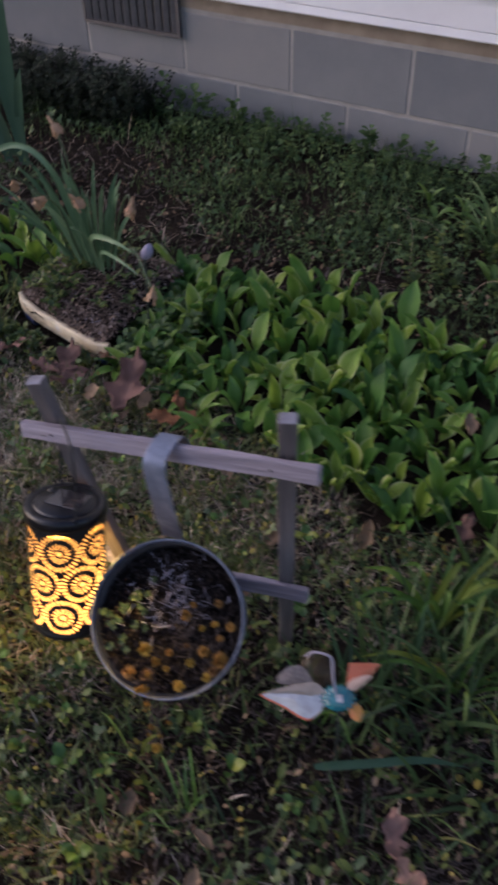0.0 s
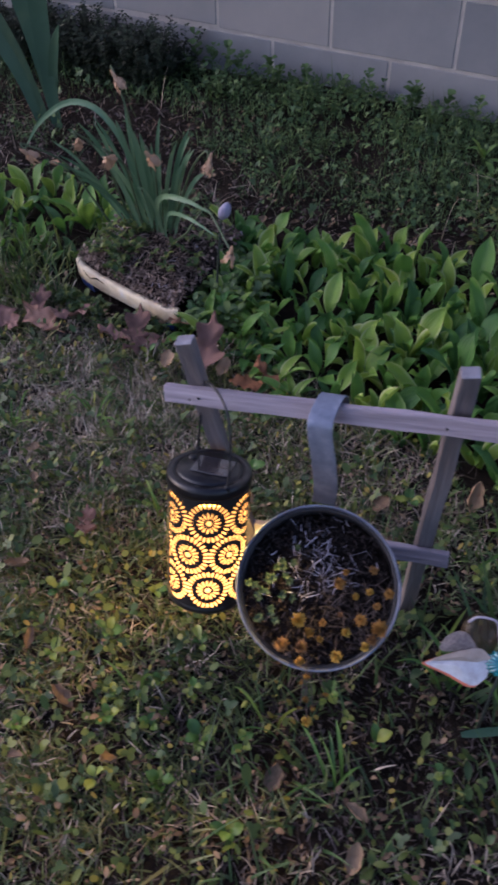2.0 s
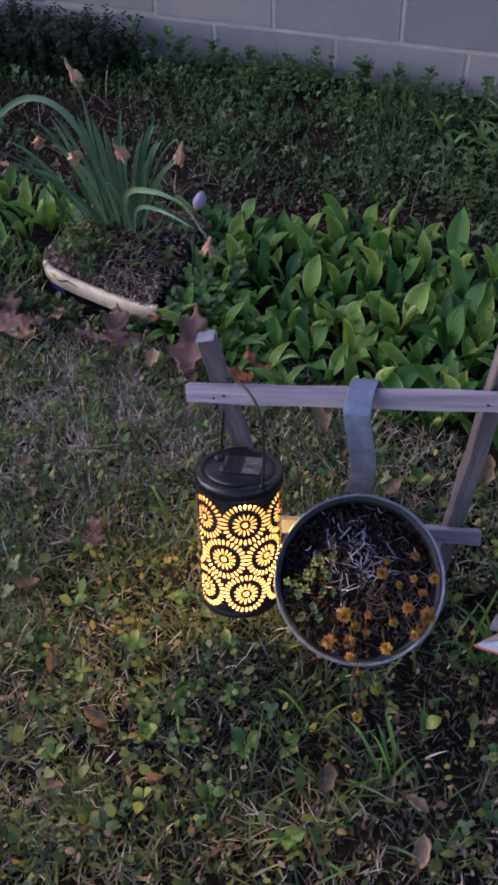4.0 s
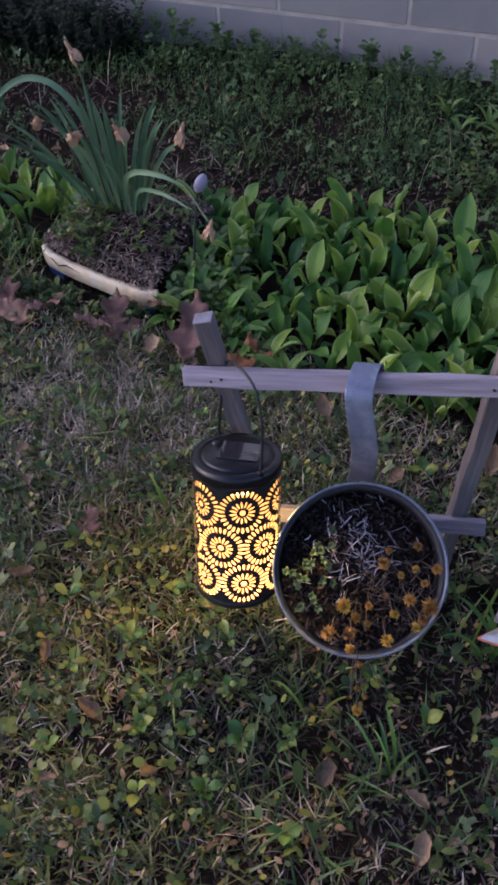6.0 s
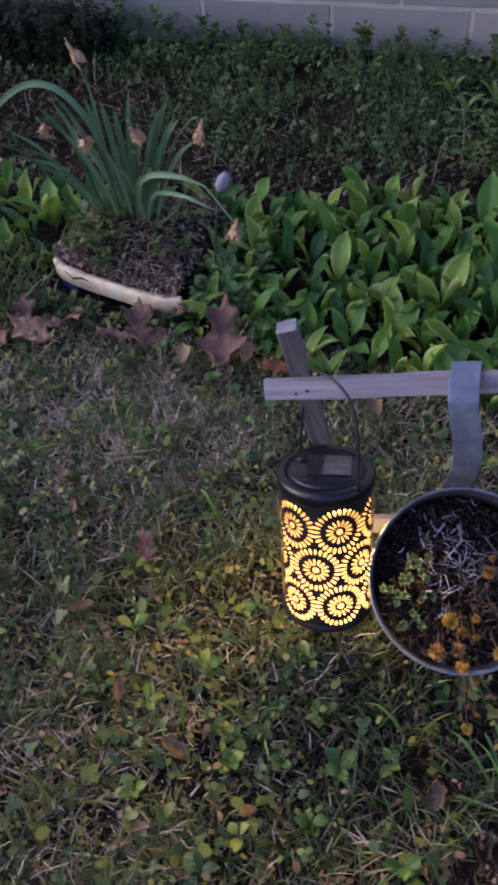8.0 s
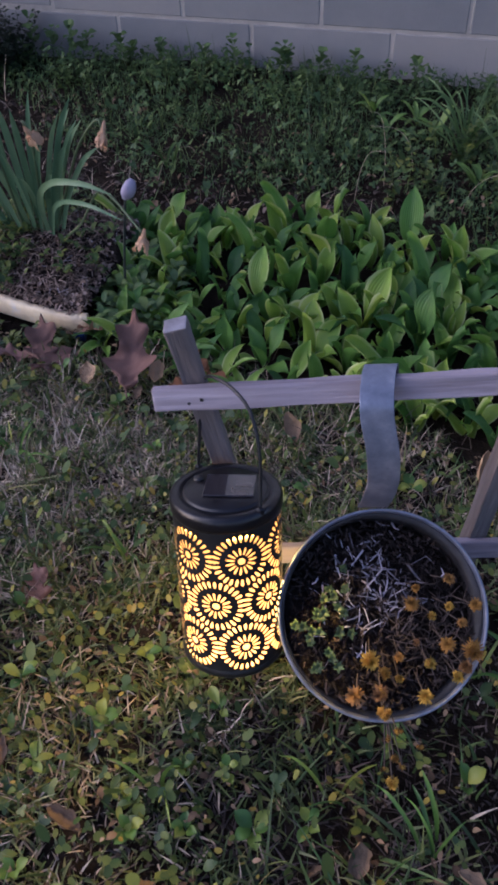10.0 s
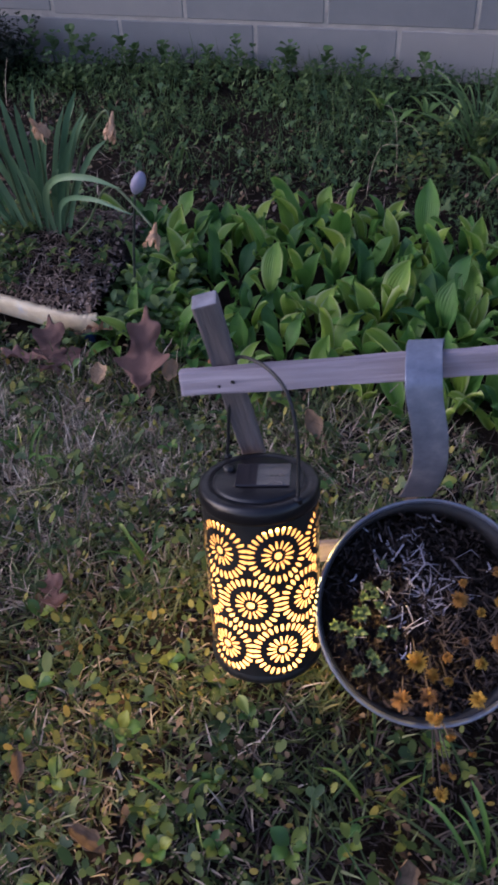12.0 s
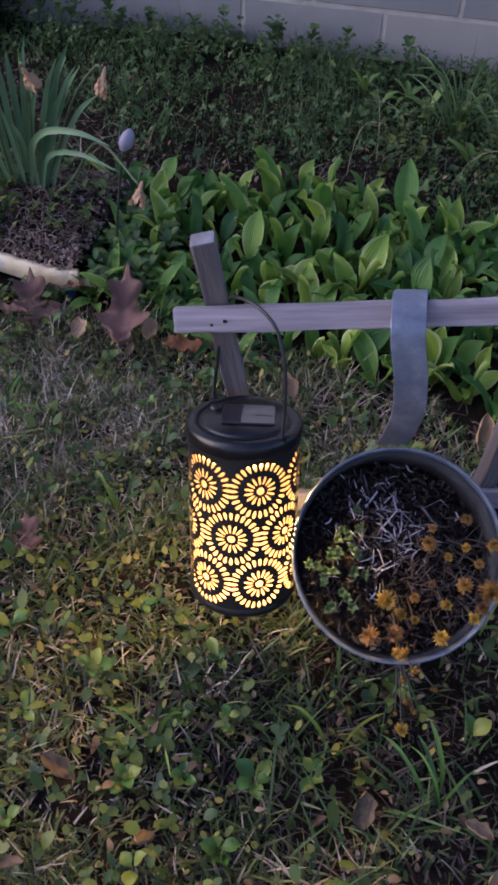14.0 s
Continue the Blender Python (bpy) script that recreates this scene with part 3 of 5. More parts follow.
def leaf_shape(length, width, power=1.0, cup=0.2, arch=0.3, nu=5, nv=8, stalk=0.0, wave=0.0, peak=0.4):
    """A pointed leaf that rises along +z from the origin and bends towards +y; returns vertices, faces, uvs."""
    verts, faces, uvs = [], [], []
    for j in range(nv + 1):
        t = j / nv
        e = math.log(0.5) / math.log(peak)
        w = max(0.02, math.sin(math.pi * t ** e) ** power) * width / 2
        if t < stalk:
            w = width * 0.06 + (w * (t / stalk) ** 2)
        bend = arch * t * t
        cz, cy = length * math.sin(t * (1.0 - 0.2 * arch)) / math.sin(1.0) * (1 - 0.25 * bend), length * bend
        for i in range(nu):
            s = 2 * i / (nu - 1) - 1
            x = w * s
            lift = cup * abs(x) + wave * math.sin(6 * t + 2 * s) * width * abs(s)
            verts.append((x, cy - lift, cz + 0.3 * lift))
            uvs.append((0.5 + 0.5 * s, t))
    for j in range(nv):
        for i in range(nu - 1):
            faces.append((j * nu + i, j * nu + i + 1, (j + 1) * nu + i + 1, (j + 1) * nu + i))
    return verts, faces, uvs


def bank(x, y):
    """How much higher the bucket's soil lies at x, y than at its middle."""
    return -0.21 * y - 0.05 * x


def in_disc(r):
    def f():
        a, q = rng.uniform(0, 2 * math.pi), r * math.sqrt(rng.uniform(0, 1))
        return (q * math.cos(a), q * math.sin(a), -0.030 + bank(q * math.cos(a), q * math.sin(a)))
    return f


def at_spot(cx, cy, s, z=-0.030, limit=0.094):
    def f():
        x, y = rng.normal(cx, s), rng.normal(cy, s)
        k = min(1.0, limit / max(1e-6, math.hypot(x, y)))
        return (x * k, y * k, z + bank(x * k, y * k))
    return f


def bucket_planting():
    p = new("dead_stalk_mat", mesh_of("dead_stalk_mat", *sticks(130, at_spot(-0.010, 0.026, 0.027), (0.006, 0.030), (0.0005, 0.0014), 0.5), M_DEADSTALK))
    p.matrix_basis = BUCKET
    tagged(p, "pale dry broken stalks matted on the bucket's soil", "dead stalks", kind="stuff")
    p = new("brown_stalk_litter", mesh_of("brown_stalk_litter", *sticks(1300, in_disc(0.098), (0.004, 0.015), (0.0006, 0.0018), 0.7), M_HUSK))
    p.matrix_basis = BUCKET
    tagged(p, "brown dead twigs and husks over the bucket's soil", "plant litter", kind="stuff")
    p = new("brown_flower_stems", mesh_of("brown_flower_stems", *sticks(150, at_spot(0.060, -0.008, 0.026, -0.020), (0.012, 0.034), (0.0005, 0.0011), 1.0), M_BROWNSTALK))
    p.matrix_basis = BUCKET
    tagged(p, "thicket of brown dead flower stems in the bucket", "dead stalks", kind="stuff")
    # sedum rosettes
    verts, faces = [], []
    for _ in range(30):
        cx, cy = rng.normal(-0.058, 0.018), rng.normal(-0.024, 0.028)
        if math.hypot(cx, cy) > 0.092:
            continue
        h = rng.uniform(0.004, 0.024)
        for k in range(9):
            a = k * 2.4 + rng.uniform(0, 0.4)
            ln = rng.uniform(0.004, 0.008)
            v, f, _u = leaf_shape(ln, 0.0045, 0.8, 0.3, 0.6, 3, 3)
            m = pose(cx, cy, -0.028 + bank(cx, cy) + h * (0.6 + 0.4 * k / 9)) @ pose(0, 0, 0, 0, 0, math.degrees(a)) @ pose(0, 0, 0, -60 + 5 * k, 0, 0)
            b = len(verts)
            verts += [m @ Vector(q) for q in v]
            faces += [tuple(b + i for i in q) for q in f]
    s = new("sedum", mesh_of("sedum", verts, faces, M_SEDUM, True))
    s.matrix_basis = BUCKET
    tagged(s, "yellow-green sedum tufts growing in the bucket", "sedum", kind="stuff")


bucket_planting()


def dried_flower_mesh(seed):
    """A small shaggy composite flower head, petals round a heart."""
    r = random.Random(seed)
    verts, faces = [], []
    for ring, (count, ln, tilt) in enumerate(((32, 0.0070, -22), (36, 0.0078, 4), (32, 0.0076, 26), (24, 0.0072, 48), (14, 0.0066, 72))):
        for k in range(count):
            v, f, _u = leaf_shape(ln * r.uniform(0.6, 1.25), 0.0016, 0.7, 0.2, 0.3 * r.random(), 3, 3)
            m = pose(0, 0, 0.001 * ring, 0, 0, 360 * k / count + r.uniform(-9, 9)) @ pose(0, 0, 0, -(90 - tilt) + r.uniform(-24, 24), 0, 0)
            b = len(verts)
            verts += [m @ Vector(q) for q in v]
            faces += [tuple(b + i for i in q) for q in f]
    return mesh_of("petals", verts, faces, M_PETAL, True)


FLOWERS = [dried_flower_mesh(s) for s in range(3)]
HEART = mesh_of("heart", *lathe([(0.0, 0.0046), (0.0022, 0.0040), (0.0040, 0.0020), (0.0045, 0.0), (0.0034, -0.003), (0.0, -0.005)], 12), M_FCORE, True)


def dried_flower(m, size, k, root):
    """A flower head on its stem; root and the head's place in world metres."""
    f = empty("dried_flower", m @ Matrix.Scale(size * 1.05, 4), "small shaggy orange-yellow dried flower growing from the bucket", "flower", "dried flowers in the bucket")
    part("petals", FLOWERS[k % 3], f)
    part("heart", HEART, f)
    inv = f.matrix_basis.inverted()
    head = m.translation
    mid = (Vector(root) + head) / 2 + Vector((0, -0.004, 0.006))
    v, fc = tube([inv @ q for q in curve_points([root, mid, head], 8)], 0.0008 / size, 5)
    part("stem", mesh_of("stem", v, fc, M_BROWNSTALK, True), f)


def bucket_flowers():
    # places on the bucket's disc: across, up the tilt, out of it
    spots = [(-0.008, -0.046, 0.010, 1.30), (0.010, -0.056, 0.004, 0.85), (0.023, -0.040, 0.002, 0.7), (0.026, 0.015, 0.008, 1.05), (0.068, -0.018, 0.010, 1.05), (0.092, -0.017, 0.014, 1.45), (0.089, -0.037, 0.010, 0.95),
             (0.083, -0.047, 0.006, 0.85), (0.054, -0.040, 0.002, 0.8), (0.009, -0.077, 0.010, 1.15), (-0.015, -0.084, 0.008, 1.25), (0.054, -0.073, 0.008, 1.05), (0.026, -0.061, 0.000, 0.6), (0.060, 0.047, 0.004, 0.8), (0.089, 0.026, 0.012, 0.9),
             (0.029, 0.032, 0.002, 0.6), (0.080, 0.006, 0.004, 0.7), (0.013, -0.094, 0.012, 0.8), (0.066, 0.020, 0.000, 0.65), (0.050, 0.008, -0.004, 0.6), (0.040, -0.022, -0.006, 0.55)]
    for k, (x, y, z, s) in enumerate(spots):
        m = BUCKET @ pose(x, y, z, rng.uniform(-35, 35), rng.uniform(-35, 35), rng.uniform(0, 360))
        dried_flower(m, s, k, BUCKET @ Vector((x * 0.8, y * 0.8 + 0.01, -0.03)))
    root = BUCKET @ Vector((0.02, -0.085, -0.03))
    for k, (at, s) in enumerate((((1.263, -2.070, 0.189), 0.95), ((1.259, -2.070, 0.246), 0.6), ((1.257, -2.068, 0.300), 0.6), ((1.243, -2.064, 0.318), 0.8), ((1.250, -2.066, 0.275), 0.5), ((1.270, -2.068, 0.225), 0.55), ((1.284, -2.060, 0.262), 0.5), ((1.252, -2.070, 0.216), 0.5))):
        dried_flower(Matrix.Translation(at) @ pose(0, 0, 0, 60, 20 * k, 40 * k), s, k, root)


bucket_flowers()


# ---- winged ornament ----
def wing_mesh(name, outline, material, thick=0.0012, dome=0.0):
    """A flat wing with thickness from an outline in x, y."""
    n = len(outline)
    c = Vector((sum(p[0] for p in outline) / n, sum(p[1] for p in outline) / n, dome))
    verts = [(x, y, 0) for x, y in outline] + [(x, y, -thick) for x, y in outline] + [c, c - Vector((0, 0, thick))]
    faces = [(i, (i + 1) % n, 2 * n) for i in range(n)] + [(n + (i + 1) % n, n + i, 2 * n + 1) for i in range(n)] + [(i, n + i, n + (i + 1) % n, (i + 1) % n) for i in range(n)]
    return mesh_of(name, verts, faces, material)


def ornament():
    o = empty("winged_garden_ornament", pose(1.473, -1.940, 0.300, 35, 0, 26), "small garden stake ornament with teal glass body and pearly orange-edged wings", "garden ornament")
    v, f = lathe([(0.0, -0.012), (0.010, -0.010), (0.018, -0.005), (0.0205, 0.0), (0.018, 0.006), (0.011, 0.010), (0.0, 0.012)], 108)
    v = [(x * (1 + 0.07 * math.cos(18 * math.atan2(y, x))) * 1.15, y * (1 + 0.07 * math.cos(18 * math.atan2(y, x))) * 0.85, z) for x, y, z in v]
    part("body", mesh_of("body", v, f, M_TEAL, True), o, "ribbed teal glass body")
    def smooth(points, n=40):
        q = curve_points([(x, y, 0) for x, y in points], n)
        return [(p.x, p.y) for p in q]
    left = smooth([(-0.014, 0.006), (-0.030, 0.018), (-0.060, 0.014), (-0.094, 0.003), (-0.097, -0.001), (-0.070, -0.013), (-0.040, -0.028), (-0.022, -0.018)])
    part("wing", wing_mesh("wing_left", left, M_SILVER, 0.0012, 0.004), o, "pearly white wing", pose(0, 0, 0.002, 8, 0, 0))
    part("wing_facet", wing_mesh("wing_facet", smooth([(-0.016, 0.006), (-0.030, 0.019), (-0.060, 0.015), (-0.093, 0.004), (-0.062, 0.004), (-0.034, 0.002)]), M_TANWING, 0.0010, 0.002), o, "tan upper facet of the white wing", pose(0, 0, 0.0055, 8, 0, 0))
    rim = [(x * 1.03 - 0.0005, y * 1.06 - 0.001) for x, y in left]
    part("wing_edge", wing_mesh("wing_left_edge", rim, M_ORANGE, 0.0012), o, "orange rim behind the white wing", pose(0, 0, -0.0005, 8, 0, 0))
    part("wing", wing_mesh("wing_up", smooth([(-0.030, 0.016), (-0.048, 0.040), (-0.070, 0.036), (-0.080, 0.018), (-0.055, 0.014)]), M_NET, 0.001, 0.003), o, "lilac-grey netted upper wing", pose(0, 0, 0.001, 12, 0, 0))
    v, f = lathe([(0.0, -0.016), (0.012, -0.014), (0.021, -0.007), (0.0245, 0.001), (0.022, 0.009), (0.014, 0.015), (0.0, 0.018)], 36)
    part("bulb", mesh_of("bulb", [(x * 1.05, y * 1.15, z) for x, y, z in v], f, M_MESHW, True), o, "smoky brown glass bulb", pose(-0.026, 0.036, -0.010, 14, 0, 0))
    # pale plate added in place of the white highlight on the teal body
    part("highlight_plate", finish(box(0.0085, 0.0095, 0.003, 0.001, 2), "highlight_plate", M_SILVER), o, "small pearly square plate added as the body's white highlight", pose(0.001, 0.001, 0.0120, 0, 0, 10))
    part("wing", wing_mesh("wing_right", smooth([(0.010, 0.016), (0.012, 0.042), (0.016, 0.046), (0.052, 0.046), (0.050, 0.040), (0.036, 0.022), (0.024, 0.014)]), M_ORANGE, 0.0014, 0.003), o, "glossy orange wing", pose(0, 0, 0.002, 10, 12, 0))
    part("wing", wing_mesh("wing_edge", smooth([(0.010, 0.012), (0.013, 0.022), (0.030, 0.030), (0.043, 0.030), (0.034, 0.019), (0.020, 0.009)]), M_PEACH, 0.0014, 0.003), o, "pale lower strip of the orange wing", pose(0, 0, 0.005, 10, 12, 0))
    part("tail", wing_mesh("tail", smooth([(0.012, -0.008), (0.017, -0.024), (0.028, -0.028), (0.032, -0.014), (0.024, -0.004)]), M_AMBER, 0.0014, 0.003), o, "amber-orange tail")
    rod = curve_points([(-0.004, 0.006, 0.010), (-0.008, 0.030, 0.016), (-0.010, 0.050, 0.020), (-0.018, 0.056, 0.020), (-0.034, 0.058, 0.016), (-0.044, 0.052, 0.010)], 30)
    v, f = tube(rod, 0.0016, 8)
    part("rod", mesh_of("rod", v, f, M_RODS, True), o, "thin grey curved wire")
    down = o.matrix_basis.inverted()
    v, f = tube([down @ Vector((1.473, -1.936, 0.295)), down @ Vector((1.474, -1.922, 0.03))], 0.0022, 8)
    part("stake", mesh_of("stake", v, f, M_DSTEM, True), o, "thin dark stake in the ground")


ornament()


# ---- fallen leaves ----
def oak_leaf(seed, length=0.085, material=M_OAK):
    """A lobed, folded and crumpled dry leaf with a short stalk."""
    r = random.Random(seed)
    n, half = 44, 4
    curl, twist, fold = r.uniform(0.2, 0.9), r.uniform(-0.7, 0.7), r.uniform(0.15, 0.75)
    ph = [r.uniform(0, 6.3) for _ in range(8)]
    lobes = r.uniform(4.2, 5.6)
    verts, faces = [], []
    for i in range(n + 1):
        t = i / n
        env = math.sin(math.pi * min(1, t ** 0.8)) ** 0.65 * length * (0.30 + 0.06 * math.sin(3 * t + ph[0]))
        y = (t - 0.5) * length
        for j in range(-half, half + 1):
            s = j / half
            side = 0 if s < 0 else 1
            lob = 0.74 + 0.26 * math.sin(lobes * math.pi * t + ph[1 + side] + 0.5 * math.sin(9 * t + ph[3]))
            w = max(0.001, env * lob) * s
            a = abs(s)
            k = twist * (t - 0.5)
            z = curl * length * (t - 0.5) ** 2 + fold * abs(w) * (1 - 0.45 * a)
            z += 0.0040 * math.sin(13 * t + 2.6 * s + ph[4]) * a + 0.0026 * math.sin(27 * t - 4 * s + ph[5]) * a + 0.006 * a ** 3 * math.sin(7 * t + ph[6 + side])
            verts.append((w * math.cos(k), y + 0.25 * abs(w) * a, z + w * math.sin(k) + 0.003))
    m = 2 * half + 1
    for i in range(n):
        for j in range(m - 1):
            faces.append((i * m + j, i * m + j + 1, (i + 1) * m + j + 1, (i + 1) * m + j))
    b = len(verts)
    v, f = tube([(0, -0.5 * length, curl * length * 0.25 + 0.003), (0.003, -0.66 * length, curl * length * 0.4)], 0.0009, 5)
    verts += [tuple(p) for p in v]
    faces += [tuple(b + i for i in q) for q in f]
    return mesh_of("fallen_leaf", verts, faces, material, True)


OAKS = [oak_leaf(s) for s in range(10)]
RUSTY = [oak_leaf(s, 0.085, M_RUST) for s in (11, 12)]


def curled_leaf(seed, length=0.075):
    """A plain oval dry leaf, rolled up along its length."""
    r = random.Random(seed + 50)
    n, half = 16, 4
    roll, bend, twist = r.uniform(0.9, 1.9), r.uniform(0.2, 0.9), r.uniform(-0.8, 0.8)
    ph = [r.uniform(0, 6.3) for _ in range(3)]
    verts, faces = [], []
    for i in range(n + 1):
        t = i / n
        w = max(0.001, length * 0.30 * math.sin(math.pi * t) ** 0.7 * (1 + 0.12 * math.sin(13 * t + ph[0])))
        for j in range(-half, half + 1):
            a = roll * j / half
            k = twist * (t - 0.5)
            x, z = w * math.sin(a) / roll * 1.3, w * (1 - math.cos(a)) / roll * 1.3
            z += 0.0025 * math.sin(19 * t + 3 * j + ph[1]) * abs(j) / half
            verts.append((x * math.cos(k) - z * math.sin(k), (t - 0.5) * length, x * math.sin(k) + z * math.cos(k) + bend * length * (t - 0.5) ** 2 + 0.002))
    m = 2 * half + 1
    for i in range(n):
        for j in range(m - 1):
            faces.append((i * m + j, i * m + j + 1, (i + 1) * m + j + 1, (i + 1) * m + j))
    return mesh_of("curled_leaf", verts, faces, M_TANLEAF, True)


CURLED = [curled_leaf(s) for s in range(5)]


def fallen_leaves():
    spots = [(0.718, -1.376, 0.112, 1.55, 26, 6, 12), (0.655, -1.43, 0.098, 0.55, 14, -8, 20), (0.536, -1.366, 0.098, 1.05, 14, 6, 20), (0.573, -1.410, 0.094, 0.95, 8, -14, 150), (0.613, -1.312, 0.100, 0.75, 28, 0, 200), (0.50, -1.408, 0.094, 0.8, 15, 10, 100),
             (0.863, -1.392, 0.104, 0.85, 32, 18, 70), (0.835, -1.425, 0.096, 0.72, 16, -12, 120), (0.77, -1.400, 0.094, 0.6, 10, 14, 10), (1.345, -1.520, 0.108, 0.72, 58, 10, 15), (1.033, -1.493, 0.108, 0.60, 48, 0, 40), (1.20, -1.60, 0.095, 0.45, 30, 10, -30),
             (1.590, -1.990, 0.098, 0.72, 20, 20, 35), (1.640, -2.035, 0.095, 0.8, 12, -10, 60), (0.324, -1.438, 0.100, 1.15, 14, 10, 80), (0.29, -1.385, 0.100, 0.9, 20, -10, 20), (0.38, -1.395, 0.098, 0.9, 10, 15, 140), (0.25, -1.46, 0.096, 0.9, -10, 15, 250),
             (1.380, -2.174, 0.100, 0.50, 35, 5, 10), (1.362, -2.121, 0.096, 0.42, 20, 5, 80), (1.42, -1.18, 0.130, 0.6, 20, 20, 30), (1.50, -1.43, 0.115, 0.7, 30, 10, 0), (0.747, -1.866, 0.094, 0.62, 10, 5, 30), (0.696, -1.998, 0.094, 0.5, 10, 20, 130),
             (0.907, -2.161, 0.096, 0.55, 15, 5, 75), (1.021, -2.214, 0.098, 0.5, 55, 0, 175), (1.239, -2.124, 0.096, 0.5, 50, 10, 20), (0.80, -2.10, 0.094, 0.45, 10, 10, 20)]
    for k in range(22):
        x, y = rng.uniform(0.2, 1.6), rng.uniform(-2.45, -1.45)
        spots.append((x, y, 0.086 + rng.uniform(0, 0.008), rng.uniform(0.22, 0.40), rng.uniform(-35, 35), rng.uniform(-35, 35), rng.uniform(0, 360)))
    for k in range(10):
        x, y = rng.uniform(-0.2, 0.7), rng.uniform(-0.85, -0.60)
        spots.append((x, y, 0.078, rng.uniform(0.25, 0.5), rng.uniform(-15, 15), rng.uniform(-15, 15), rng.uniform(0, 360)))
    for k, (x, y, z, s, a, b, c) in enumerate(spots):
        plain = s < 0.62 or a > 45
        rusty = not plain and 0.81 < x < 0.90
        ob = new("fallen_leaf", CURLED[k % 5] if plain else RUSTY[k % 2] if rusty else OAKS[k % 10])
        ob.matrix_basis = pose(x, y, z + 0.006, a, b, c) @ Matrix.Scale(s * 1.15, 4)
        tagged(ob, "rolled-up dry tan leaf caught in the grass" if plain else "folded rust-orange oak leaf before the hostas" if rusty else "curled dry brown oak leaf lying on the ground", "leaf", "fallen leaves")


fallen_leaves()


# ---- sunken planter with daffodils ----
def sunken_planter():
    p = empty("sunken_planter", pose(0.440, -1.118, 0.078, 3, 2, -6), "half-buried blue planter with chipped cream rim, full of soil", "planter")
    rx, ry = 0.170, 0.172

    def oval(a):
        c, d = math.cos(a), math.sin(a)
        return math.copysign(abs(c) ** 0.58, c), math.copysign(abs(d) ** 0.55, d)

    # only the front stretch of the rim shows above the soil
    inv = p.matrix_basis.inverted()
    line = curve_points([(0.288, -1.228, 0.127), (0.312, -1.247, 0.121), (0.36, -1.262, 0.117), (0.43, -1.276, 0.114), (0.50, -1.289, 0.112), (0.555, -1.296, 0.111), (0.584, -1.296, 0.111), (0.602, -1.292, 0.112)], 70)
    prof = [(-0.004, -0.015), (0.0035, -0.015), (0.0060, -0.013), (0.0066, 0.002), (0.0060, 0.008), (0.0030, 0.0105), (-0.006, 0.0095), (-0.009, 0.006), (-0.007, -0.008)]
    k = len(prof)
    verts, faces = [], []
    for i, q in enumerate(line):
        d = (line[min(i + 1, len(line) - 1)] - line[max(i - 1, 0)]).normalized()
        out = Vector((d.y, -d.x, 0)).normalized()
        end = min(1.0, 0.55 + i / 6, 0.92 + (len(line) - 1 - i) / 5)
        chip = 1 - 0.18 * max(0.0, math.sin(i * 0.9) * math.sin(i * 0.37))
        for u, w in prof:
            verts.append(inv @ (q + out * (1.15 * u * end) + Vector((0, 0, (1.6 if w > 0 else 1.6) * w * end * (chip if w > 0 else 1)))))
    for i in range(len(line) - 1):
        for q in range(k):
            w = (q + 1) % k
            faces.append((i * k + q, (i + 1) * k + q, (i + 1) * k + w, i * k + w))
    faces += [tuple(range(k)), tuple((len(line) - 1) * k + q for q in range(k))]
    part("rim", mesh_of("rim", verts, faces, M_CREAM, True), p, "chipped cream-coloured rim")
    # the glazed body shows below the rim in two places only
    for low in (line[7:19], line[-17:-7]):
        verts, faces = [], []
        for i, q in enumerate(low):
            d = (low[min(i + 1, len(low) - 1)] - low[max(i - 1, 0)]).normalized()
            out = Vector((d.y, -d.x, 0)).normalized()
            for u, w in ((0.002, -0.016), (0.005, -0.024), (0.003, -0.042), (-0.010, -0.075), (-0.026, -0.075), (-0.018, -0.024)):
                verts.append(inv @ (q + out * u + Vector((0, 0, w))))
        for i in range(len(low) - 1):
            for q in range(6):
                w = (q + 1) % 6
                faces.append((i * 6 + q, (i + 1) * 6 + q, (i + 1) * 6 + w, i * 6 + w))
        faces += [tuple(range(6)), tuple((len(low) - 1) * 6 + q for q in range(6))]
        part("body", mesh_of("planter_body", verts, faces, M_BLUE, True), p, "blue glazed body")
    verts, faces = [(0, 0, 0.095)], []
    for r in range(1, 9):
        for i in range(40):
            a, q = 2 * math.pi * i / 40, r / 8
            c, d = oval(a)
            verts.append((0.940 * rx * q * c, 0.940 * ry * q * d, 0.095 - 0.046 * q ** 2 + rng.normal(0, 0.004)))
    faces = [(0, 1 + i, 1 + (i + 1) % 40) for i in range(40)]
    for r in range(7):
        for i in range(40):
            j = (i + 1) % 40
            faces.append((1 + r * 40 + i, 1 + (r + 1) * 40 + i, 1 + (r + 1) * 40 + j, 1 + r * 40 + j))
    part("soil", mesh_of("planter_soil", verts, faces, M_POTSOIL, True), p, "dark crumbly soil")


sunken_planter()


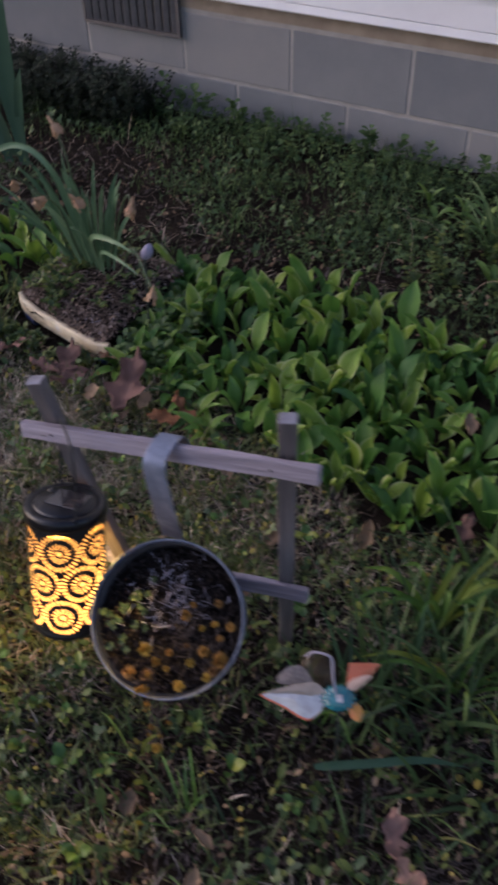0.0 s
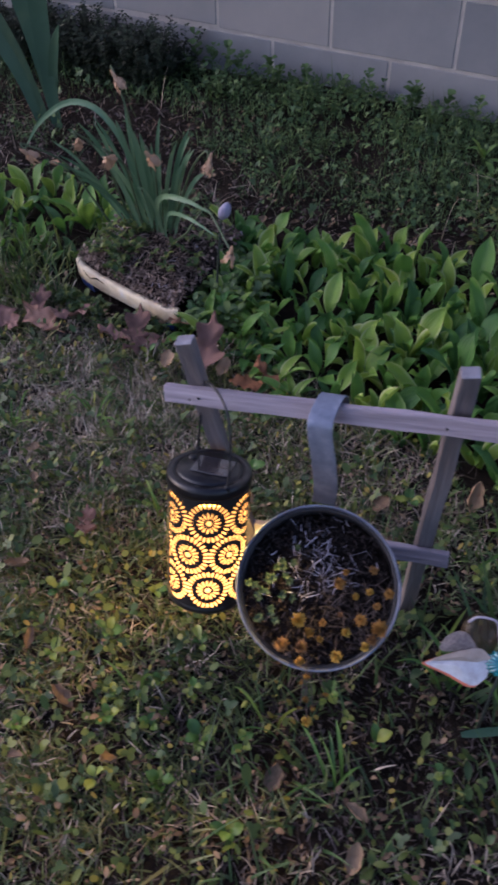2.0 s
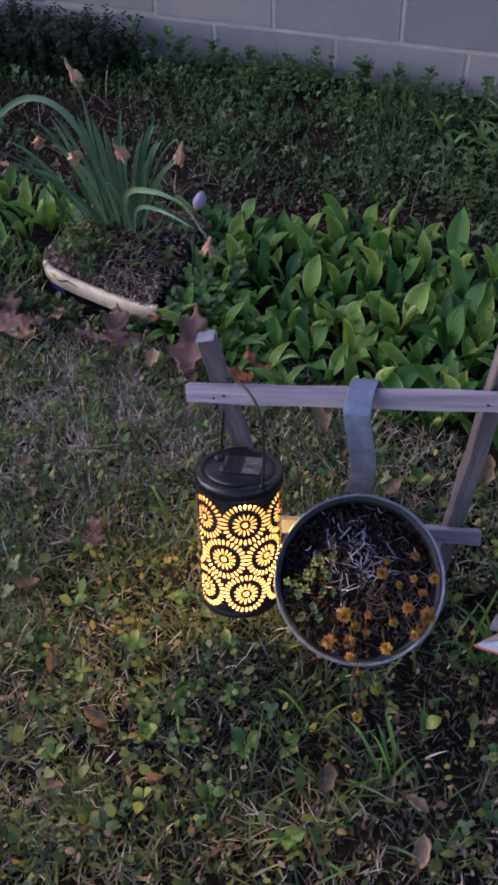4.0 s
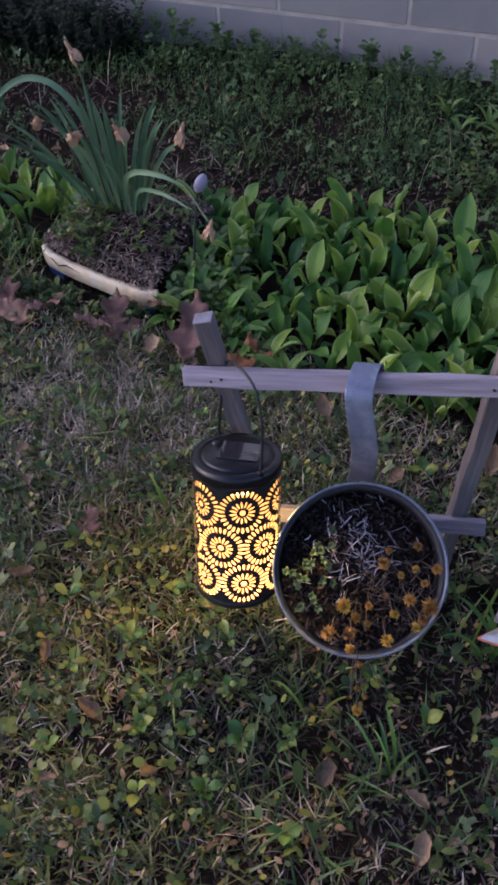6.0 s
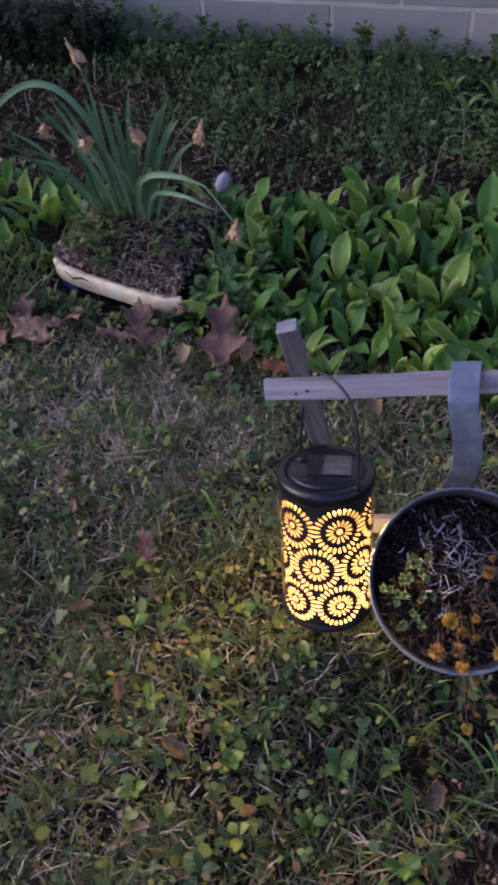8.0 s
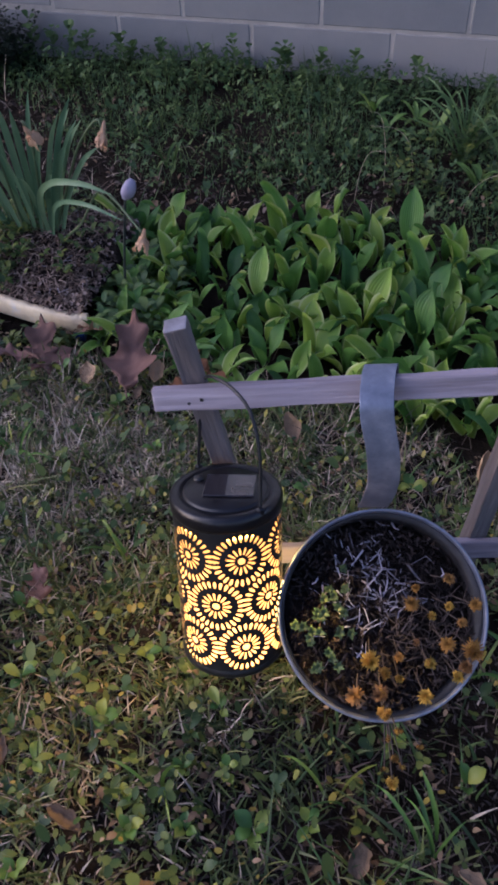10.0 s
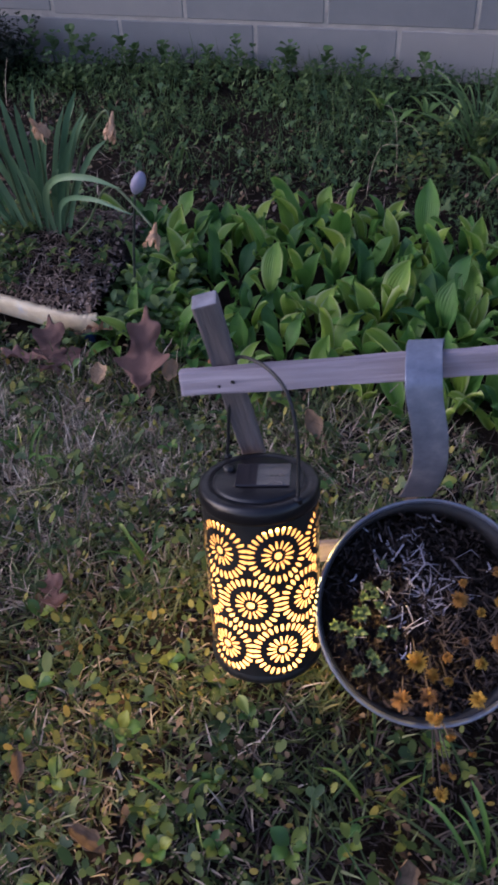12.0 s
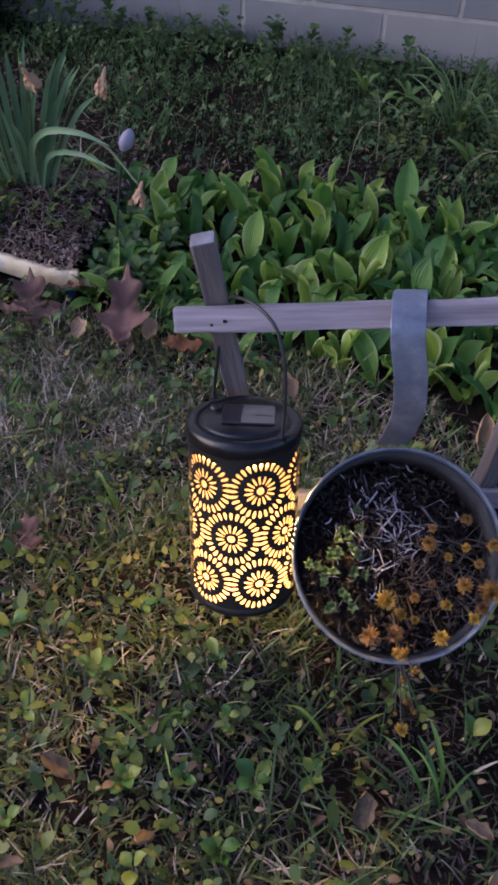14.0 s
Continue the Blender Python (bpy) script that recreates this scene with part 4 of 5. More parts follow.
def strap_leaf(points, width, name, parent, material, twist=0.0, peak=0.3, fold=0.25):
    """A long strap leaf through world points, folded along its middle."""
    pts = curve_points(points, 20)
    inv = parent.matrix_basis.inverted()
    verts, faces = [], []
    n = len(pts)
    for i, p in enumerate(pts):
        t = i / (n - 1)
        d = (pts[min(i + 1, n - 1)] - pts[max(i - 1, 0)]).normalized()
        side = d.cross(Vector((0.25 + twist, -0.9, 0.35))).normalized()
        up = side.cross(d)
        w = width / 2 * min(1.0, 0.55 + t / peak * 0.45) * (1 - max(0, (t - 0.55) / 0.45) ** 2.2 * 0.96)
        for s, h in ((-1, 1), (-0.5, 0.4), (0, 0), (0.5, 0.4), (1, 1)):
            verts.append(inv @ (p + side * (w * s) + up * (w * fold * h)))
    for i in range(n - 1):
        for q in range(4):
            faces.append((i * 5 + q, i * 5 + q + 1, (i + 1) * 5 + q + 1, (i + 1) * 5 + q))
    return part(name, mesh_of(name, verts, faces, material, True), parent)


def wilted_head(seed):
    """A hanging shrivelled bloom: the mesh of its narrow neck and those of its crumpled, papery petals."""
    r = random.Random(seed)
    neck = mesh_of("bloom", *lathe([(0.0016, 0.017), (0.0030, 0.012), (0.0042, 0.006), (0.0040, 0.001), (0.0026, -0.003), (0.0, -0.004)], 12), M_WILT, True)
    petals = []
    for k in range(7):
        a = 2 * math.pi * k / 7 + r.uniform(-0.4, 0.4)
        ln, wd, out = r.uniform(0.020, 0.032), r.uniform(0.010, 0.016), r.uniform(0.12, 0.42)
        ph, tw = r.uniform(0, 6.3), r.uniform(-1.2, 1.2)
        verts, faces = [], []
        for j in range(8):
            t = j / 7
            w = wd * (0.25 + 0.75 * math.sin(math.pi * min(1.0, 0.12 + 0.8 * t))) / 2
            rad = 0.0025 + out * ln * math.sin(1.9 * t)
            for i in range(4):
                q = (2 * i / 3 - 1) * w
                c = a + tw * t
                d = 0.0022 * math.sin(9 * t + 2.2 * i + ph)
                verts.append(((rad + d) * math.cos(a) - q * math.sin(c), (rad + d) * math.sin(a) + q * math.cos(c), -0.001 - ln * t * (1 - 0.2 * out) + 0.6 * d))
        for j in range(7):
            for i in range(3):
                faces.append((j * 4 + i, j * 4 + i + 1, (j + 1) * 4 + i + 1, (j + 1) * 4 + i))
        petals.append(mesh_of("petal", verts, faces, M_WILT, True))
    return neck, petals


WILTED = [wilted_head(s) for s in range(3)]


def daffodils():
    base = Vector((0.405, -1.085, 0.165))
    d = empty("daffodil_clump", Matrix.Translation(base), "blue-green daffodil clump with withered tan blooms in a planter", "daffodils")
    inv = d.matrix_basis.inverted()
    heads = [((0.546, -1.258, 0.462), (0.44, -1.10, 0.15), 0, 20), ((0.652, -1.206, 0.450), (0.455, -1.09, 0.15), 1, 35), ((0.452, -1.270, 0.442), (0.40, -1.10, 0.15), 2, -30), ((0.353, -1.075, 0.515), (0.38, -1.07, 0.15), 0, 0),
             ((0.338, -1.215, 0.430), (0.36, -1.09, 0.15), 1, -50), ((0.722, -1.260, 0.290), (0.47, -1.10, 0.15), 2, 10), ((0.205, -1.235, 0.385), (0.32, -1.10, 0.13), 0, 60)]
    for (x, y, z), root, k, turn in heads:
        top = Vector((x, y, z + 0.004))
        r = Vector(root)
        mid = r.lerp(top, 0.6) + Vector((0, 0.012, 0.055 if k != 2 or z > 0.4 else 0.09))
        neck = top + Vector((-0.012, 0.006, 0.012))
        pts = curve_points([r, r.lerp(top, 0.3) + Vector((0, 0.008, 0.03)), mid, neck, top], 24)
        v, f = tube([inv @ q for q in pts], 0.0028, 7, 0.7)
        part("stalk", mesh_of("stalk", v, f, M_STEM, True), d)
        neck_mesh, petals = WILTED[k]
        bloom = part("bloom", neck_mesh, d, "withered tan bloom", inv @ pose(x, y, z, rng.uniform(-30, 30), rng.uniform(15, 50) * (1 if k else -1), turn) @ Matrix.Scale(1.08, 4))
        for me in petals:
            part("petal", me, bloom)
    tips = [(0.563, -1.18, 0.463), (0.603, -1.18, 0.454), (0.473, -1.18, 0.462), (0.524, -1.19, 0.446), (0.443, -1.17, 0.470), (0.417, -1.18, 0.478), (0.499, -1.18, 0.445), (0.578, -1.19, 0.420), (0.591, -1.17, 0.450), (0.234, -1.18, 0.396),
            (0.253, -1.19, 0.371), (0.281, -1.19, 0.345), (0.350, -1.17, 0.470), (0.375, -1.18, 0.442), (0.529, -1.20, 0.413), (0.454, -1.21, 0.395), (0.352, -1.19, 0.418), (0.221, -1.18, 0.344), (0.385, -1.10, 0.47), (0.46, -1.08, 0.45),
            (0.54, -1.09, 0.43), (0.31, -1.12, 0.43), (0.41, -1.22, 0.40), (0.48, -1.22, 0.36), (0.33, -1.23, 0.35), (0.55, -1.22, 0.37), (0.62, -1.16, 0.40), (0.50, -1.15, 0.41), (0.565, -1.13, 0.47), (0.43, -1.14, 0.44), (0.30, -1.16, 0.44)]
    for x, y, z in tips:
        tip = Vector((x, y, z))
        root = base + Vector(((x - 0.405) * 0.30 + rng.normal(0, 0.008), rng.normal(0, 0.012), -0.02))
        out = Vector(((x - root.x) * 0.16, (y - root.y) * 0.10, 0.02))
        strap_leaf([root, root.lerp(tip, 0.35) + Vector((0, 0, 0.03)) - out * 0.4, root.lerp(tip, 0.72) + Vector((0, 0, 0.030)) - out * 0.3, tip], rng.uniform(0.0085, 0.0125), "leaf", d, M_DAFF, rng.uniform(-0.6, 0.6))
    # two leaves that arch over
    strap_leaf([(0.455, -1.10, 0.15), (0.475, -1.15, 0.27), (0.53, -1.20, 0.340), (0.60, -1.22, 0.358), (0.66, -1.225, 0.345)], 0.012, "leaf", d, M_DAFF, 0.1)
    strap_leaf([(0.385, -1.08, 0.15), (0.385, -1.10, 0.34), (0.34, -1.12, 0.450), (0.265, -1.13, 0.468), (0.19, -1.15, 0.42), (0.14, -1.17, 0.35)], 0.013, "leaf", d, M_DAFF, 0.2)
    strap_leaf([(0.46, -1.105, 0.15), (0.515, -1.17, 0.275), (0.60, -1.225, 0.322), (0.685, -1.25, 0.312)], 0.009, "leaf", d, M_DAFF, 0.0)


daffodils()


def tulip_bud():
    t = empty("tulip_bud", pose(0.625, -1.165, 0.08), "closed lavender flower bud on a thin dark stem", "flower")
    inv = t.matrix_basis.inverted()
    top = Vector((0.682, -1.221, 0.340))
    v, f = tube([inv @ q for q in curve_points([(0.628, -1.170, 0.06), (0.650, -1.190, 0.20), top], 16)], 0.0030, 7, 0.8)
    part("stem", mesh_of("stem", v, f, M_DSTEM, True), t, "thin dark stem")
    v, f = lathe([(0.0, -0.004), (0.006, -0.001), (0.0115, 0.009), (0.0125, 0.018), (0.0105, 0.028), (0.006, 0.036), (0.0, 0.039)], 20)
    v = [(x * (1 + 0.07 * math.cos(3 * math.atan2(y, x))), y * (1 + 0.07 * math.cos(3 * math.atan2(y, x))), z) for x, y, z in v]
    part("bud", mesh_of("bud", v, f, M_BUD, True), t, "closed lavender petals", inv @ aligned(top, (0.45, 0.1, 1)))


tulip_bud()


def iris_plant():
    base = Vector((-0.262, -0.57, 0.06))
    p = empty("iris_plant", Matrix.Translation(base), "tall broad blue-green iris leaves standing before the house wall", "iris")
    for dx, dy, h, w, lean in ((0.010, -0.02, 0.80, 0.056, 0.13), (-0.02, 0.02, 0.74, 0.050, -0.10), (-0.035, -0.03, 0.52, 0.042, -0.26), (-0.06, 0.02, 0.65, 0.046, -0.38), (0.0, 0.0, 0.36, 0.030, 0.13)):
        r = base + Vector((dx, dy, 0))
        strap_leaf([r, r + Vector((lean * 0.2, -0.02, h * 0.4)), r + Vector((lean * 0.6, -0.05, h * 0.75)), r + Vector((lean * 1.1, -0.09, h))], w, "leaf", p, M_IRIS, 0.1, 0.4, 0.12)
    return p


iris_plant()

# ---- hostas ----
HOSTA_LEAVES = []
for k, (ln, wd, cup, arch) in enumerate(((0.115, 0.054, 0.45, 0.22), (0.100, 0.048, 0.35, 0.45), (0.125, 0.052, 0.6, 0.12), (0.090, 0.042, 0.4, 0.60), (0.110, 0.058, 0.3, 0.32), (0.080, 0.038, 0.5, 0.25), (0.105, 0.046, 0.75, 0.50), (0.118, 0.050, 0.25, 0.70))):
    v, f, u = leaf_shape(ln * 1.04, wd * 0.80, 1.05, cup, arch * 0.55, 7, 12, 0.15, 0.08 + 0.08 * (k % 3), 0.45)
    HOSTA_LEAVES.append(mesh_of("leaf", v, f, M_HOSTA, True, u))

PATCH = [(0.585, -1.10), (0.74, -1.24), (0.90, -1.30), (1.06, -1.38), (1.22, -1.43), (1.36, -1.45), (1.60, -1.38), (1.72, -1.10), (1.48, -0.86), (1.20, -0.90), (1.02, -0.80), (0.92, -0.76), (0.80, -0.86), (0.66, -0.84), (0.555, -0.90)]
LEFTPATCH = [(-0.08, -1.30), (0.20, -1.26), (0.27, -1.10), (0.27, -0.95), (0.10, -0.90), (-0.14, -1.00)]


def hostas():
    spots = []
    tries = 0
    while len(spots) < 150 and tries < 14000:
        tries += 1
        x, y = rng.uniform(0.55, 1.75), rng.uniform(-1.46, -0.74)
        if inside(PATCH, x, y) and all(math.hypot(x - a, y - b) > 0.045 for a, b in spots):
            spots.append((x, y))
    count = len(spots)
    while len(spots) < count + 26 and tries < 30000:
        tries += 1
        x, y = rng.uniform(-0.14, 0.28), rng.uniform(-1.3, -0.9)
        if inside(LEFTPATCH, x, y) and all(math.hypot(x - a, y - b) > 0.055 for a, b in spots):
            spots.append((x, y))
    for x, y in spots:
        h = empty("hosta_plant", pose(x, y, float(height(x, y)) - 0.005, 0, 0, rng.uniform(0, 360)), "young hosta with upright pointed green leaves, pale at the margins", "hosta", "hosta bed")
        many = int(rng.integers(3, 7))
        size = rng.uniform(0.72, 1.10) * (0.75 if x < 0.86 and y < -1.12 else 1.0)
        for k in range(many):
            a = 360 * k / many + rng.uniform(-25, 25)
            tilt = rng.uniform(4, 32) + (rng.uniform(6, 28) if k % 3 == 0 else 0)
            m = pose(0, 0, 0, 0, 0, a) @ pose(0, 0.006, rng.uniform(0, 0.015), -tilt, rng.uniform(-16, 16), rng.uniform(-40, 40)) @ Matrix.Scale(size * rng.uniform(0.62, 1.08), 4)
            part("leaf", HOSTA_LEAVES[int(rng.integers(0, 8))], h, "", m)


hostas()


NARROW = []
for k, (ln, wd, cup, arch) in enumerate(((0.085, 0.020, 0.5, 0.5), (0.070, 0.018, 0.6, 0.8), (0.095, 0.022, 0.4, 0.35), (0.060, 0.020, 0.4, 0.9))):
    v, f, u = leaf_shape(ln, wd, 0.9, cup, arch, 5, 9, 0.1, 0.05, 0.45)
    NARROW.append(mesh_of("leaf", v, f, M_HOSTA, True, u))


def narrow_clump(x, y):
    h = empty("narrow_leaved_clump", pose(x, y, float(height(x, y)) - 0.004, 0, 0, rng.uniform(0, 360)), "low clump of narrow arching pale-edged leaves before the hostas", "plant", "narrow-leaved clumps")
    many = int(rng.integers(7, 12))
    for k in range(many):
        m = pose(0, 0, 0, 0, 0, 137 * k + rng.uniform(-25, 25)) @ pose(0, 0.004, rng.uniform(0, 0.02), -rng.uniform(5, 50), rng.uniform(-15, 15), 0) @ Matrix.Scale(rng.uniform(0.7, 1.15), 4)
        part("leaf", NARROW[int(rng.integers(0, 4))], h, "", m)


for cx, cy in ((0.655, -1.27), (0.70, -1.235), (0.745, -1.275), (0.69, -1.305), (0.78, -1.315), (0.66, -1.20), (0.72, -1.17), (0.80, -1.26), (0.835, -1.335), (0.635, -1.315), (0.88, -1.365), (0.93, -1.40), (0.63, -1.12), (0.62, -1.06), (0.665, -1.09), (0.64, -1.00), (0.61, -1.17), (0.60, -0.95)):
    narrow_clump(cx, cy)


# ---- lawn and weeds ----
def blades(n, xy, length, width, lean, sink=0.0, segs=3):
    """Curved tapering blades as vertices and faces; xy gives the feet."""
    x, y = xy
    n = len(x)
    ln = rng.uniform(*length, n) * rng.uniform(0.7, 1.1, n) * np.clip(0.45 + 1.05 * patchy(x, y, 8.3, 14), 0.4, 1.35)
    wd = rng.uniform(*width, n)
    a = rng.uniform(0, 2 * np.pi, n)
    tilt = np.abs(rng.normal(lean[0], lean[1], n))
    curl = rng.uniform(0.2, 1.1, n)
    z = height(x, y) - sink
    dx, dy = np.cos(a), np.sin(a)
    face = a + rng.normal(0, 0.6, n)
    sx, sy = -np.sin(face), np.cos(face)
    V = np.zeros((n, segs + 1, 2, 3))
    px, py, pz = x.copy(), y.copy(), z.copy()
    for s in range(segs + 1):
        t = s / segs
        w = wd / 2 * (1 - 0.93 * t ** 1.7)
        for q, g in ((0, -1), (1, 1)):
            V[:, s, q, 0], V[:, s, q, 1], V[:, s, q, 2] = px + g * sx * w, py + g * sy * w, pz
        th = np.minimum(tilt + curl * t, 1.75)
        st = ln / segs
        px, py, pz = px + dx * np.sin(th) * st, py + dy * np.sin(th) * st, np.maximum(pz + np.cos(th) * st, height(px, py) + 0.004)
    k = (segs + 1) * 2
    base = (np.arange(n) * k)[:, None, None]
    quad = np.array([[2 * s, 2 * s + 1, 2 * s + 3, 2 * s + 2] for s in range(segs)])[None]
    return V.reshape(-1, 3), (base + quad).reshape(-1, 4)


def scatter(n, box_, keep):
    x, y = rng.uniform(box_[0], box_[1], n), rng.uniform(box_[2], box_[3], n)
    k = keep(x, y)
    return x[k], y[k]


def patchy(x, y, seed=0.0, scale=5.0):
    """A smooth value in 0..1 that comes and goes over the lawn."""
    return 0.5 + 0.25 * (np.sin(scale * x + 2.1 * y + seed) + np.sin(1.7 * scale * y - 0.8 * scale * x + 1.3 * seed + np.sin(scale * 2.3 * x)))


def clumps(x, y, low=0.12):
    """1 on the tussocks, low in the dark hollows between them, a hand's width apart."""
    v = np.sin(41 * x + 3 * np.sin(13 * y)) + np.sin(37 * y + 2.5 * np.sin(17 * x + 1)) + 0.8 * np.sin(23 * (x + y) + 2 * np.sin(29 * x))
    return np.clip(0.62 + 0.55 * v, low, 1)


def in_lawn(x, y):
    edge = np.where(x < 0.62, -1.31, np.where(x < 1.3, -1.30 - 0.12 * (x - 0.62), -1.45))
    far = y < edge + 0.04 * np.sin(9 * x)
    return far & ~((np.hypot((x - 0.44) / 0.18, (y + 1.135) / 0.16) < 1))


def stuff(name, data, material, label, category, smooth=True):
    v, f = data
    return tagged(new(name, mesh_of(name, v, f.tolist() if isinstance(f, np.ndarray) else f, material, smooth)), label, category, kind="stuff")


LAWN = (-0.1, 2.0, -2.75, -1.25)
stuff("lawn_grass", blades(0, scatter(74000, LAWN, lambda x, y: in_lawn(x, y) & (rng.uniform(0, 1, len(x)) < 1.9 * clumps(x, y, 0.36) * (0.24 + 0.66 * patchy(x, y, 1)) * np.where((x > 1.15) & (y > -2.42), 0.30, 1.0))), (0.016, 0.048), (0.0024, 0.0054), (0.7, 0.4)), M_GRASS, "patchy green lawn grass, unmown", "grass")
stuff("dry_grass", blades(0, scatter(48000, LAWN, lambda x, y: in_lawn(x, y) & (rng.uniform(0, 1, len(x)) < clumps(x, y, 0.34) * (0.22 + 0.80 * patchy(x, y, 4, 4)) * np.where((x > 1.12) & (y > -2.14) & (y < -1.72), 0.12, np.where(y > -1.75, np.where(x < 0.95, 1.4, 0.65), np.where(x > 1.08, 0.45, 1.1))))), (0.016, 0.055), (0.0018, 0.0042), (0.95, 0.4)), M_STRAW, "pale dry thatch lying between the grass", "dry grass")
stuff("brown_thatch", blades(0, scatter(42000, LAWN, in_lawn), (0.012, 0.035), (0.0016, 0.0040), (1.1, 0.4), segs=2), M_BROWNSTALK, "dark brown rotted thatch in the hollows of the lawn", "thatch")
stuff("pale_grass", blades(0, scatter(36000, (0.1, 1.45, -2.5, -1.35), lambda x, y: in_lawn(x, y) & (rng.uniform(0, 1, len(x)) < clumps(x, y, 0.2) * (0.30 + 0.75 * patchy(x, y, 9, 9)) * np.where((x > 1.0) & (y < -1.75), 0.15, 1.0))), (0.018, 0.045), (0.0028, 0.0052), (0.8, 0.4)), M_PALEGRASS, "short pale grey-green grass tips in the lawn", "grass")
stuff("straw_patch", blades(0, scatter(30000, (0.3, 1.1, -2.05, -1.38), lambda x, y: in_lawn(x, y) & (rng.uniform(0, 1, len(x)) < clumps(x + 0.05, y, 0.4) * 1.25 * np.exp(-((x - 0.62) / 0.30) ** 2 - ((y + 1.60) / 0.17) ** 2))), (0.02, 0.050), (0.0016, 0.0034), (1.0, 0.45)), M_BLEACHED, "patch of bleached dead grass in the lawn", "dry grass")
stuff("rail_straw", blades(0, scatter(1500, (0.95, 1.45, -1.72, -1.36), lambda x, y: in_lawn(x, y) & (rng.uniform(0, 1, len(x)) < np.exp(-((x - 1.20) / 0.17) ** 2 - ((y + 1.53) / 0.12) ** 2))), (0.03, 0.085), (0.0014, 0.0030), (0.9, 0.45), segs=5), M_STRAW, "curled tan dead grass behind the wooden rail", "dry grass")
stuff("planter_grass", blades(0, scatter(420, (-0.1, 0.30, -1.40, -1.18), lambda x, y: x < 0.28), (0.07, 0.16), (0.003, 0.006), (0.5, 0.3), segs=5), M_CLOVER, "long green grass beside the sunken planter", "grass")
stuff("long_grass", blades(0, scatter(700, LAWN, lambda x, y: in_lawn(x, y)), (0.06, 0.13), (0.003, 0.0055), (0.6, 0.35), segs=5), M_GRASS, "longer green blades standing in the lawn", "grass")
RIGHT = (1.42, 1.95, -1.9, -1.35)
stuff("coarse_grass", blades(0, scatter(420, (1.15, 1.95, -2.35, -1.5), in_lawn), (0.05, 0.12), (0.003, 0.006), (0.5, 0.35), segs=5), M_WEED, "coarse dark green grass under the ornament", "grass")
stuff("tall_grass", blades(0, scatter(420, RIGHT, lambda x, y: x > 1.40 + 0.25 * (y + 1.9)), (0.12, 0.24), (0.006, 0.011), (0.35, 0.25), segs=6), M_WEED, "tall dark green strap leaves beside the hosta bed", "grass")


def round_leaves(xy, size, rise, lobes=1, tilt=0.4):
    """Small round leaves, singly or in threes, on short stalks."""
    x, y = xy
    verts, faces = [], []
    k = 7
    for px, py in zip(x, y):
        z = float(height(px, py)) + rng.uniform(*rise)
        r = rng.uniform(*size)
        a0 = rng.uniform(0, 2 * math.pi)
        tx, ty = rng.normal(0, tilt, 2)
        for l in range(lobes):
            a = a0 + 2 * math.pi * l / max(1, lobes) + rng.uniform(-0.2, 0.2)
            cx, cy = px + r * 0.95 * math.cos(a), py + r * 0.95 * math.sin(a)
            base = len(verts)
            dip = rng.uniform(0.0, 0.35)
            for q in range(k):
                b = 2 * math.pi * q / k
                ux, uy = r * math.cos(b) * 1.15, r * math.sin(b) * 0.85
                wx, wy = cx + ux * math.cos(a) - uy * math.sin(a), cy + ux * math.sin(a) + uy * math.cos(a)
                verts.append((wx, wy, z + tx * (wx - px) + ty * (wy - py) + dip * abs(uy)))
            verts.append((cx, cy, z + tx * (cx - px) + ty * (cy - py)))
            faces += [(base + q, base + (q + 1) % k, base + k) for q in range(k)]
    return verts, faces


def mixed_leaves(xy, length, width, rise, tilt=(35, 80), peak=0.5, count=(2, 5), power=0.8):
    """Little plants of a few pointed oval leaves."""
    verts, faces = [], []
    shapes = [leaf_shape(1.0, w, power, 0.25, c, 3, 4, 0.0, 0, peak)[:2] for w, c in ((0.42, 0.2), (0.5, 0.4), (0.36, 0.5))]
    arrays = [(np.array(v), np.array(f)) for v, f in shapes]
    base = 0
    for px, py in zip(*xy):
        z = float(height(px, py)) + rng.uniform(*rise)
        a0 = rng.uniform(0, 360)
        n = int(rng.integers(*count))
        for k in range(n):
            s = rng.uniform(*length)
            V, F = arrays[int(rng.integers(0, 3))]
            m = np.array(pose(px, py, z - 0.004 * k, 0, 0, a0 + 360 * k / n + rng.uniform(-20, 20)) @ pose(0, 0, 0, -rng.uniform(*tilt), 0, 0) @ Matrix.Diagonal((s * width, s, s, 1)))
            verts.append(V @ m[:3, :3].T + m[:3, 3])
            faces.append(F + base)
            base += len(V)
    return np.concatenate(verts), np.concatenate(faces)


stuff("lawn_clover", round_leaves(scatter(5200, LAWN, lambda x, y: in_lawn(x, y) & (rng.uniform(0, 1, len(x)) < clumps(x, y) * (0.1 + 0.9 * patchy(x, y, 2.5, 6)) * np.where(x > 1.12, 0.5, 0.9))), (0.0035, 0.0065), (0.012, 0.040), 3), M_CLOVER, "small green and yellowing clover leaves in the lawn", "clover")
stuff("ground_ivy", round_leaves(scatter(1300, LAWN, lambda x, y: in_lawn(x, y) & (rng.uniform(0, 1, len(x)) < np.clip(1.6 * patchy(x, y, 6.2, 7) - 0.5, 0, 1) * np.where((x > 1.15) & (y > -2.15), 0.40, 0.8))), (0.0045, 0.0095), (0.012, 0.050), 1, 0.7), M_CLOVER, "round-leaved creeping weeds in the lawn", "weeds")
M_YELLOWED = mat("yellowed_leaf", [(0.1, (0.055, 0.095, 0.025)), (0.45, (0.13, 0.17, 0.035)), (0.75, (0.30, 0.27, 0.05)), (0.95, (0.42, 0.26, 0.06))], 6, 0.55, island=0.75, trans=0.25)
